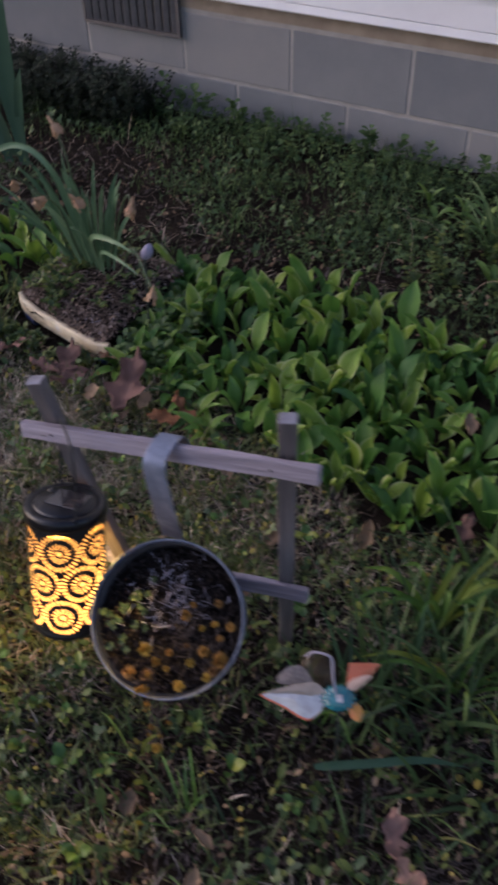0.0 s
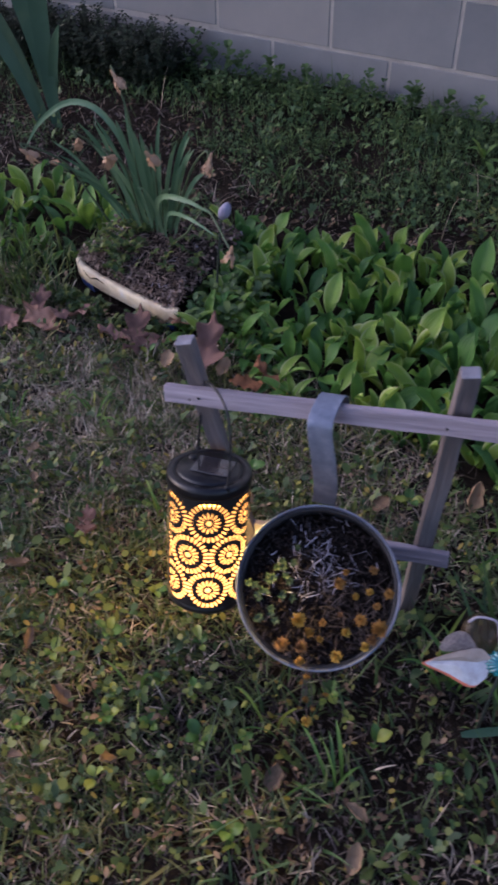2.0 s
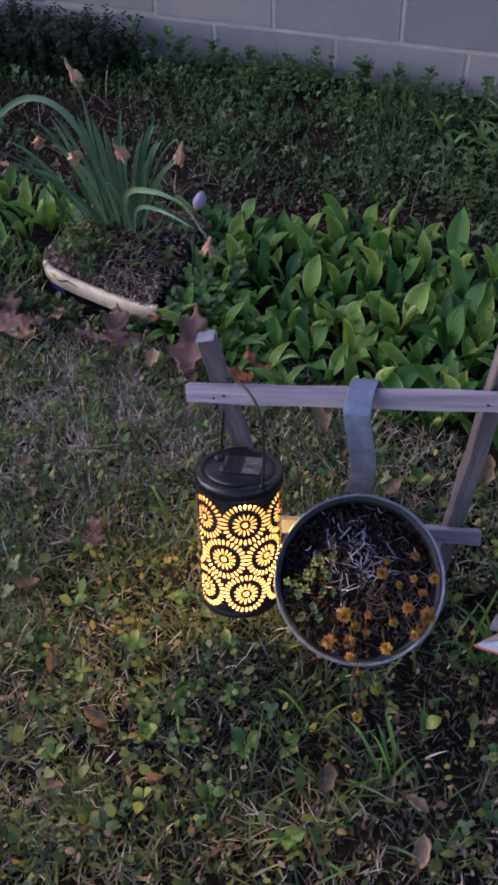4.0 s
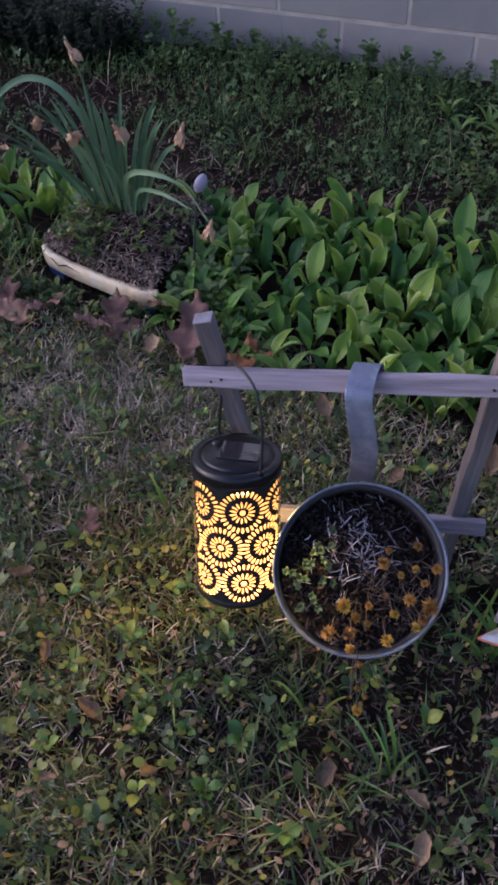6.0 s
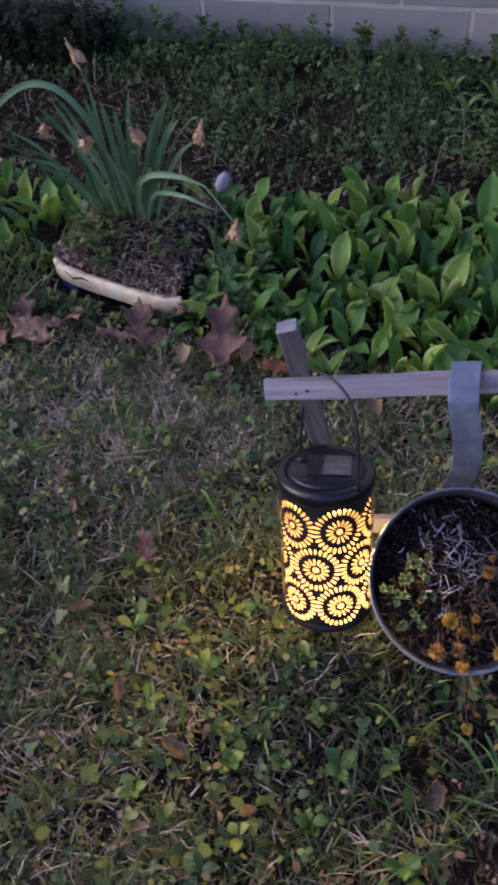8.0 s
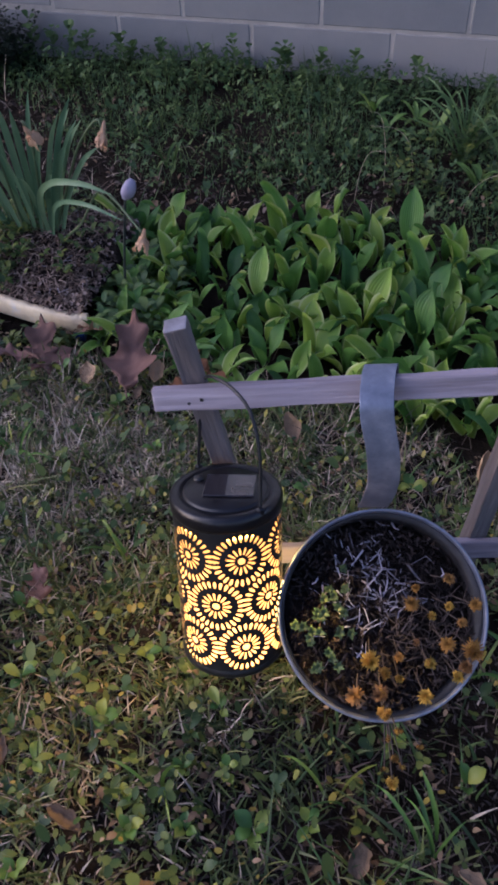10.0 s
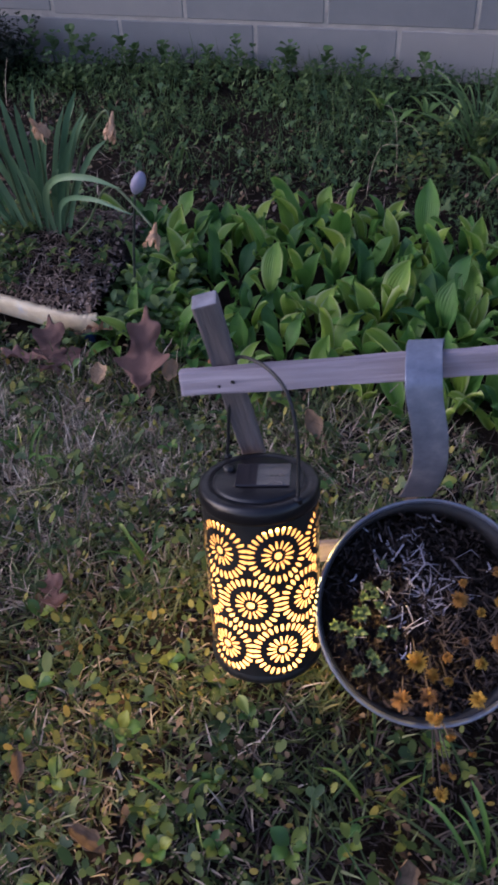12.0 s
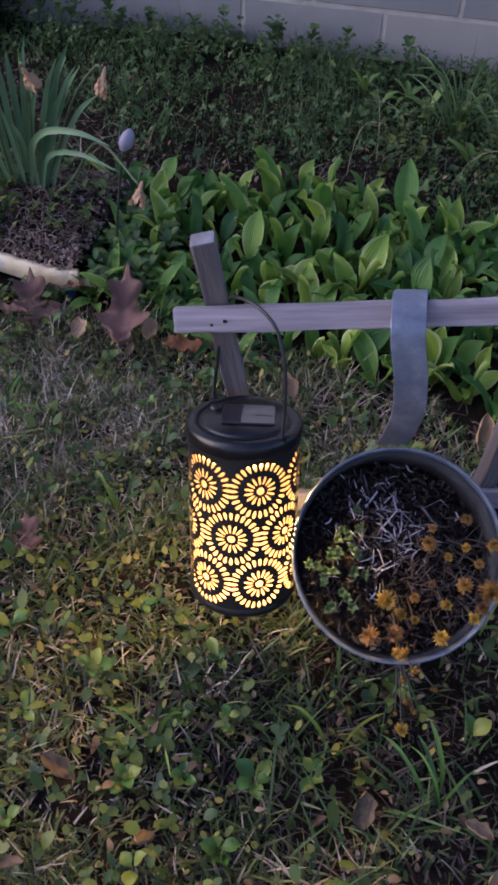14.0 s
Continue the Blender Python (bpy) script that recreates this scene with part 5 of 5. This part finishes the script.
stuff("yellowed_leaves", round_leaves(scatter(8200, (0.25, 1.75, -2.5, -1.36), lambda x, y: in_lawn(x, y) & (rng.uniform(0, 1, len(x)) < clumps(x + 0.3, y, 0.3) * (0.4 + 0.7 * patchy(x, y, 3.3, 8)) * np.where((x > 1.1) & (y < -1.7), 0.4, np.where(y < -2.08, 0.5, 1.0)))), (0.0024, 0.0052), (0.008, 0.034), 1, 0.9), M_YELLOWED, "small yellow-green and yellowed leaves strewn through the lawn", "weeds")
stuff("lawn_weeds", mixed_leaves(scatter(900, LAWN, lambda x, y: in_lawn(x, y) & (clumps(x, y) > 0.4) & (rng.uniform(0, 1, len(x)) < np.where((x > 1.05) & (y < -1.9), 0.35, 0.8))), (0.014, 0.030), 1.1, (0.010, 0.035), (20, 80)), M_CLOVER, "broad-leaved green weed seedlings in the lawn", "weeds")
stuff("leaf_litter", mixed_leaves(scatter(5200, (-0.6, 1.9, -2.6, -0.3), lambda x, y: (rng.uniform(0, 1, len(x)) < 0.15 + 0.6 * patchy(x, y, 7, 3)) & ~inside(PATCH, x, y)), (0.007, 0.017), 1.2, (0.010, 0.034), (30, 130), 0.5, (1, 3)), M_OAK_BITS, "broken brown leaf litter over soil and lawn", "leaf litter")


def straw_spot():
    x, y = rng.uniform(-0.5, 1.9), rng.uniform(-2.6, -0.35)
    return (x, y, float(height(x, y)) + 0.006)


stuff("lawn_crumbs", mixed_leaves(scatter(1500, (0.1, 1.75, -2.6, -1.36), lambda x, y: in_lawn(x, y) & (rng.uniform(0, 1, len(x)) < clumps(x + 0.08, y + 0.05, 0.15))), (0.006, 0.015), 1.0, (0.008, 0.028), (50, 130), 0.5, (1, 4), 0.8), M_OAK_BITS, "crumbled tan and brown leaf bits among the grass", "leaf litter")
stuff("twigs", sticks(800, straw_spot, (0.02, 0.10), (0.0006, 0.0014), 0.12), M_TWIG, "thin brown twigs and dead stems on the soil", "twigs")


def in_bed(x, y):
    """Weedy ground between the hostas and the house, thin over a bare strip."""
    bare = np.exp(-(((x - 0.18) / 0.36) ** 2 + ((y + 0.70) / 0.20) ** 2))
    bare = np.maximum(bare, 0.97 * np.exp(-(((x + 0.12) / 0.40) ** 2 + ((y + 0.48) / 0.19) ** 2)))
    bare = np.maximum(bare, 0.75 * np.exp(-((y + 0.76 - 0.05 * np.sin(7 * x)) / 0.10) ** 2) * (x < 1.15))
    thick = np.clip(0.5 + 0.7 * (y + 1.0) + 0.4 * np.clip(x - 0.3, -0.5, 1.0), 0.08, 1) * (1 - 0.92 * bare)
    thick = thick * np.clip(0.05 + 1.5 * patchy(x, y, 5.0, 11), 0.35, 1) * (1 - 0.8 * (bare > 0.6))
    return (rng.uniform(0, 1, len(x)) < thick) & ~inside(PATCH, x, y) & ~inside(LEFTPATCH, x, y) & (np.hypot((x - 0.44) / 0.18, (y + 1.135) / 0.16) > 1)


BED = (-0.95, 2.1, -1.2, -0.01)
stuff("bed_weeds", mixed_leaves(scatter(11500, BED, in_bed), (0.006, 0.014), 1.0, (0.006, 0.055), (5, 80), 0.5, (3, 7)), M_WEED, "dense low chickweed between the hosta bed and the house", "weeds")
def on_bare(x, y):
    q = np.exp(-(((x + 0.05) / 0.45) ** 2 + ((y + 0.55) / 0.20) ** 2)) + np.exp(-((y + 0.76) / 0.10) ** 2) * (x < 1.15)
    return (rng.uniform(0, 1, len(x)) < q) & ~inside(PATCH, x, y)


stuff("bed_litter", mixed_leaves(scatter(1500, (-0.5, 1.2, -0.92, -0.25), on_bare), (0.008, 0.022), 1.1, (0.004, 0.016), (50, 130), 0.5, (1, 4)), M_BROWNSTALK, "dark brown leaf crumbs on the bare soil of the bed", "leaf litter")
stuff("bed_straw", blades(0, scatter(900, (-0.5, 1.2, -0.92, -0.25), on_bare), (0.03, 0.09), (0.0012, 0.0026), (1.1, 0.4), segs=4), M_STRAW, "thin dead grass lying on the bare soil", "dry grass")
stuff("bed_clover", round_leaves(scatter(6000, BED, in_bed), (0.003, 0.006), (0.012, 0.060), 3, 0.5), M_WEED, "small dark green clover-like leaves near the wall", "weeds")
stuff("bed_grass", blades(0, scatter(21000, BED, in_bed), (0.03, 0.10), (0.0013, 0.0032), (0.45, 0.35), segs=4), M_WEED, "thin dark grass among the weeds", "grass")


def upright_weeds(xy, tall, material, name, label, leaf=(0.015, 0.027), gap=0.013):
    """Branching stems set with small leaves, for the edge along the wall."""
    verts, faces = [], []
    base = 0
    V, F = (np.array(a) for a in leaf_shape(1.0, 0.62, 0.7, 0.2, 0.3, 3, 4, 0, 0, 0.5)[:2])
    for px, py in zip(*xy):
        h = rng.uniform(*tall)
        lx, ly = rng.normal(0, 0.16), rng.normal(-0.05, 0.16)
        z0 = float(height(px, py))
        n = max(4, int(h / gap))
        for k in range(n):
            t = (k + 1) / n
            for j in range(3):
                s = rng.uniform(*leaf) * (1.15 - 0.4 * t)
                m = np.array(pose(px + lx * h * t + rng.normal(0, 0.006), py + ly * h * t + rng.normal(0, 0.006), z0 + h * t, 0, 0, rng.uniform(0, 360)) @ pose(0, 0, 0, -rng.uniform(30, 85), 0, 0) @ Matrix.Scale(s, 4))
                verts.append(V @ m[:3, :3].T + m[:3, 3])
                faces.append(F + base)
                base += len(V)
        st, sf = tube([(px, py, z0 - 0.01), (px + lx * h * 0.5, py + ly * h * 0.5, z0 + h * 0.5), (px + lx * h, py + ly * h, z0 + h)], 0.0012, 4, 0.5)
        verts.append(np.array([tuple(p) for p in st]))
        faces_q = np.array([q for q in sf if len(q) == 4]) + base
        faces.append(faces_q)
        base += len(st)
    stuff(name, (np.concatenate(verts), np.concatenate(faces)), material, label, "weeds")


upright_weeds(scatter(210, (-0.45, 2.1, -0.22, -0.015), lambda x, y: rng.uniform(0, 1, len(x)) < 0.5 + 0.5 * patchy(x, y, 3, 8)), (0.03, 0.085), M_WEED, "wall_weeds", "leafy green weeds along the foot of the wall", (0.014, 0.027), 0.014)
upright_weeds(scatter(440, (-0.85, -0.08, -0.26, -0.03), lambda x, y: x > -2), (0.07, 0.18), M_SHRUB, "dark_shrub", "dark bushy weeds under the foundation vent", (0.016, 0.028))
upright_weeds(scatter(26, (1.10, 1.55, -0.75, -0.40), lambda x, y: x > -2), (0.06, 0.12), M_CLOVER, "bright_weeds", "brighter green upright weeds behind the hostas", (0.016, 0.030), 0.016)
stuff("planter_weeds", mixed_leaves(scatter(620, (0.28, 0.62, -1.28, -0.98), lambda x, y: (np.hypot((x - 0.44) / 0.16, (y + 1.12) / 0.155) < 1) & (rng.uniform(0, 1, len(x)) < np.where(np.abs(x - 0.385) < 0.055, 1, 0.16))), (0.013, 0.026), 1.1, (0.085, 0.125), (20, 80), 0.5, (3, 6)), M_CLOVER, "small ferny weeds in the sunken planter", "weeds")


stuff("planter_front_weeds", mixed_leaves(scatter(170, (0.24, 0.58, -1.352, -1.300), lambda x, y: patchy(x, y, 2, 9) > 0.3), (0.012, 0.026), 1.1, (0.006, 0.030), (10, 70), 0.5, (3, 6)), M_CLOVER, "low green weeds against the sunken planter", "weeds")
stuff("planter_edge_weeds", mixed_leaves(scatter(90, (0.55, 0.74, -1.32, -1.02), lambda x, y: x > 0.575 + 0.5 * np.clip(-1.23 - y, 0, 1)), (0.018, 0.036), 1.2, (0.02, 0.07), (15, 70), 0.5, (3, 6)), M_WEED, "bright leafy weeds beside the sunken planter", "weeds")


def planter_litter():
    u, v = rng.uniform(-1, 1, 2)
    q = max(abs(u), abs(v), 0.8 * math.hypot(u, v))
    x = 0.437 + 0.152 * u
    return (x, max(-1.120 + 0.175 * v, -1.226 - 0.26 * (x - 0.288) + 0.006 * abs(u)), 0.176 - 0.046 * q * q)


stuff("planter_litter", sticks(1900, planter_litter, (0.010, 0.034), (0.0006, 0.0017), 0.5), M_CRUMBS, "brown crumbled plant litter on the planter's soil", "plant litter")
stuff("planter_crumbs", mixed_leaves(scatter(1700, (0.285, 0.592, -1.296, -0.98), lambda x, y: y > -1.226 - 0.26 * (x - 0.288)), (0.006, 0.016), 1.3, (0.060, 0.085), (40, 130), 0.5, (1, 4)), M_CRUMBS, "grey-brown crumbled leaf bits on the planter's soil", "leaf litter")
stuff("planter_twigs", sticks(55, planter_litter, (0.008, 0.030), (0.0008, 0.0016), 0.3), M_DEADSTALK, "pale dry stalks on the planter's soil", "dead stalks")
def beyond(x, y):
    """The lawn and ground round the closely seen plot."""
    return ~((x > -0.15) & (x < 2.05) & (y > -2.8)) & ~((x > -0.95) & (x < 2.1) & (y > -1.2))


stuff("far_lawn", blades(0, scatter(56000, (-4.0, 6.0, -7.0, -0.03), beyond), (0.04, 0.09), (0.005, 0.011), (0.6, 0.4)), M_GRASS, "rough lawn grass round the garden bed", "grass")
stuff("far_dry_grass", blades(0, scatter(16000, (-4.0, 6.0, -7.0, -0.03), beyond), (0.03, 0.07), (0.004, 0.008), (0.95, 0.4)), M_STRAW, "dead grass in the rough lawn round the bed", "dry grass")


def stray_leaf():
    p = empty("broad_grass_leaf", pose(1.62, -1.85, 0.08), "single broad green leaf lying across the lawn", "leaf")
    strap_leaf([(1.455, -1.960, 0.118), (1.47, -1.952, 0.122), (1.52, -1.925, 0.130), (1.59, -1.880, 0.128), (1.65, -1.845, 0.10)], 0.017, "blade", p, M_IRIS, 0.0, 0.3, 0.1)


stray_leaf()


# ---- single lawn plants ----
M_SEEDLING = mat("seedling_leaf", [(0.2, (0.050, 0.125, 0.030)), (0.55, (0.11, 0.22, 0.040)), (0.9, (0.34, 0.34, 0.055))], 20, 0.45, rand=0.65, trans=0.25)
SEED_LEAVES = []
for ln, wd, cup, arch in ((0.031, 0.020, 0.35, 0.4), (0.025, 0.019, 0.25, 0.5), (0.036, 0.019, 0.4, 0.3)):
    v, f, u = leaf_shape(ln, wd, 0.75, cup, arch, 5, 6, 0.1, 0.04, 0.55)
    SEED_LEAVES.append(mesh_of("leaf", v, f, M_SEEDLING, True, u))


def weed_seedlings():
    spots = [(0.983, -2.151), (1.044, -2.135), (1.045, -1.985), (0.965, -2.115), (1.075, -2.06), (1.12, -2.12), (0.90, -2.03), (0.84, -2.10), (1.02, -2.07), (1.18, -2.10), (0.93, -1.93), (1.10, -2.20), (0.78, -2.00), (0.87, -2.22), (1.22, -2.22), (0.74, -1.90), (1.02, -2.24),
             (1.16, -1.66), (0.95, -1.62), (1.24, -1.56), (0.82, -1.56), (1.08, -1.60), (0.72, -1.46), (0.60, -1.42), (0.90, -1.48), (1.40, -1.66), (1.30, -1.70), (1.35, -2.02), (1.26, -1.98), (1.45, -2.02)]
    for x, y in spots:
        z = float(height(x, y)) + rng.uniform(0.018, 0.036)
        w = empty("weed_seedling", pose(x, y, z, 0, 0, rng.uniform(0, 360)), "small broad-leaved green weed seedling in the lawn", "weed", "weed seedlings")
        n = int(rng.integers(3, 6))
        size = rng.uniform(0.60, 0.95)
        for k in range(n):
            m = pose(0, 0, -0.004 * k, 0, 0, 360 * k / n + rng.uniform(-25, 25)) @ pose(0, 0.002, 0, -rng.uniform(15, 65), rng.uniform(-12, 12), 0) @ Matrix.Scale(size * rng.uniform(0.7, 1.1), 4)
            part("leaf", SEED_LEAVES[int(rng.integers(0, 3))], w, "", m)
        v, f = tube([(0, 0, 0.001), (0.002, 0, -0.02), (0.001, 0.001, -0.045)], 0.0009, 5)
        part("stem", mesh_of("stem", v, f, M_STEM, True), w)


weed_seedlings()


def grass_tuft(x, y, tall, count, width, material, label="tuft of broad bright green grass blades in the lawn"):
    z = float(height(x, y)) - 0.005
    t = empty("grass_tuft", pose(x, y, z), label, "grass tuft", "grass tufts")
    for k in range(count):
        a = rng.uniform(0, 2 * math.pi)
        h, out = tall * rng.uniform(0.6, 1.1), tall * rng.uniform(0.3, 0.9)
        r = Vector((x + rng.normal(0, 0.008), y + rng.normal(0, 0.008), z))
        d = Vector((math.cos(a), math.sin(a), 0))
        strap_leaf([r, r + d * out * 0.25 + Vector((0, 0, h * 0.5)), r + d * out * 0.65 + Vector((0, 0, h * 0.8)), r + d * out + Vector((0, 0, h * rng.uniform(0.55, 0.95)))], width * rng.uniform(0.7, 1.2), "blade", t, material, rng.uniform(-0.4, 0.4), 0.3, 0.3)


for tx, ty, tall, count, width in ((1.325, -2.095, 0.10, 7, 0.0045), (1.00, -2.09, 0.10, 3, 0.005), (1.21, -2.06, 0.09, 5, 0.004), (1.52, -1.62, 0.22, 14, 0.010), (1.66, -1.56, 0.24, 14, 0.011), (1.60, -1.72, 0.18, 10, 0.008), (1.42, -1.88, 0.14, 8, 0.006), (0.60, -1.62, 0.09, 8, 0.004), (0.46, -1.72, 0.09, 8, 0.004), (0.85, -1.78, 0.08, 7, 0.004)):
    grass_tuft(tx, ty, tall, count, width, M_SEEDLING)

for tx, ty, tall, count, width in ((1.256, -0.446, 0.20, 22, 0.005), (1.36, -0.52, 0.17, 16, 0.005), (0.55, -0.62, 0.10, 8, 0.005)):
    grass_tuft(tx, ty, tall, count, width, M_WEED)


# ---- single plants before the wall ----
M_LANCE = mat("lance_leaf", [(0.2, (0.06, 0.13, 0.03)), (0.55, (0.11, 0.21, 0.04)), (0.9, (0.22, 0.30, 0.06))], 16, 0.5, rand=0.6, trans=0.25)
LANCE = []
for ln, wd, cup, arch in ((0.085, 0.020, 0.4, 0.25), (0.070, 0.018, 0.5, 0.5), (0.060, 0.020, 0.3, 0.7)):
    v, f, u = leaf_shape(ln, wd, 0.9, cup, arch, 5, 8, 0.1, 0.05, 0.5)
    LANCE.append(mesh_of("leaf", v, f, M_LANCE, True, u))
SPRIG = []
for ln, wd in ((0.022, 0.020), (0.017, 0.017), (0.027, 0.022)):
    v, f, u = leaf_shape(ln, wd, 0.7, 0.25, 0.3, 5, 5, 0.0, 0.05, 0.55)
    SPRIG.append(mesh_of("leaf", v, f, M_WEED, True, u))


def lance_weed(x, y, tall, count):
    """An upright weed: one stem with long pointed leaves that fan out."""
    z = float(height(x, y))
    w = empty("lance_weed", pose(x, y, z, 0, 0, rng.uniform(0, 360)), "bright green upright weed with long pointed leaves", "weed", "tall weeds before the wall")
    v, f = tube([(0, 0, -0.01), (0.004, 0.002, tall * 0.5), (0.0, 0.006, tall)], 0.0022, 6, 0.5)
    part("stem", mesh_of("stem", v, f, M_STEM, True), w)
    for k in range(count):
        t = 0.25 + 0.75 * (k + 1) / count
        m = pose(0.002, 0.004 * t, tall * t, 0, 0, 137 * k + rng.uniform(-20, 20)) @ pose(0, 0.002, 0, -rng.uniform(15, 65) * (1.25 - 0.6 * t), 0, 0) @ Matrix.Scale(rng.uniform(0.7, 1.15), 4)
        part("leaf", LANCE[k % 3], w, "", m)


for wx, wy, tall, count in ((1.014, -0.285, 0.040, 6), (1.119, -0.300, 0.035, 8), (1.175, -0.345, 0.030, 6), (1.06, -0.36, 0.03, 5), (1.30, -0.60, 0.03, 6)):
    lance_weed(wx, wy, tall, count)


def wall_sprig(x, y, top):
    """A thin stem that carries a loose head of small round leaves."""
    z = float(height(x, y))
    w = empty("wall_sprig", pose(x, y, z, 0, 0, rng.uniform(0, 360)), "thin-stemmed leafy sprig standing against the block wall", "weed", "sprigs at the wall")
    h = top - z
    lx, ly = rng.normal(0, 0.010, 2)
    v, f = tube([(0, 0, -0.01), (lx * 0.4, ly * 0.4, h * 0.5), (lx, ly, h)], 0.0015, 5, 0.6)
    part("stem", mesh_of("stem", v, f, M_STEM, True), w)
    for k in range(11):
        t = 0.35 + 0.65 * (k + 1) / 11
        m = pose(lx * t, ly * t, h * t, 0, 0, 137 * k + rng.uniform(-25, 25)) @ pose(0, 0.002, 0, -rng.uniform(20, 80), 0, 0) @ Matrix.Scale(rng.uniform(0.9, 1.5), 4)
        part("leaf", SPRIG[k % 3], w, "", m)


for wx, top in ((0.577, 0.190), (0.707, 0.178), (0.725, 0.160), (-0.054, 0.200), (0.082, 0.192), (0.10, 0.170), (0.247, 0.180), (0.262, 0.160), (0.916, 0.174), (0.48, 0.152), (0.35, 0.150), (1.10, 0.165), (0.82, 0.150), (0.00, 0.175)):
    wall_sprig(wx, -0.06 + rng.uniform(-0.02, 0.02), top)


def dry_stem(points):
    s = empty("dry_grass_stem", Matrix.Translation(points[0]), "thin pale arching dead grass stem behind the hostas", "grass stem", "dry stems")
    inv = s.matrix_basis.inverted()
    v, f = tube([inv @ q for q in curve_points(points, 16)], 0.0008, 5, 0.5)
    part("stem", mesh_of("stem", v, f, M_STRAW, True), s)


for x, y, h, lean in ((1.08, -0.62, 0.20, -0.02), (1.02, -0.70, 0.15, 0.03), (1.26, -0.72, 0.13, 0.06), (1.14, -0.52, 0.12, -0.05)):
    dry_stem([(x, y, 0.06), (x + lean * 0.3, y + 0.01, 0.07 + h * 0.5), (x + lean, y - 0.01, 0.07 + h * 0.9), (x + lean * 2.2, y - 0.03, 0.07 + h)])


for tx, ty in ((1.50, -2.13), (1.535, -2.10), (1.47, -2.165), (1.56, -2.15), (1.33, -2.21), (1.28, -2.26)):
    grass_tuft(tx, ty, 0.038, 14, 0.0022, M_STRAW, "tuft of pale dry curled grass in the lawn")


def mint_leaf():
    M = mat("mint_leaf", [(0.3, (0.16, 0.27, 0.16)), (0.7, (0.26, 0.38, 0.24))], 20, 0.55, trans=0.2)
    v, f, u = leaf_shape(0.042, 0.026, 0.7, 0.3, 0.3, 5, 7, 0.1, 0.04, 0.55)
    p = empty("broad_mint_leaf", pose(0.690, -1.352, 0.092, -28, 10, -10), "single pale mint-green oval leaf beside a fallen oak leaf", "leaf")
    part("blade", mesh_of("leaf", v, f, M, True, u), p)


mint_leaf()
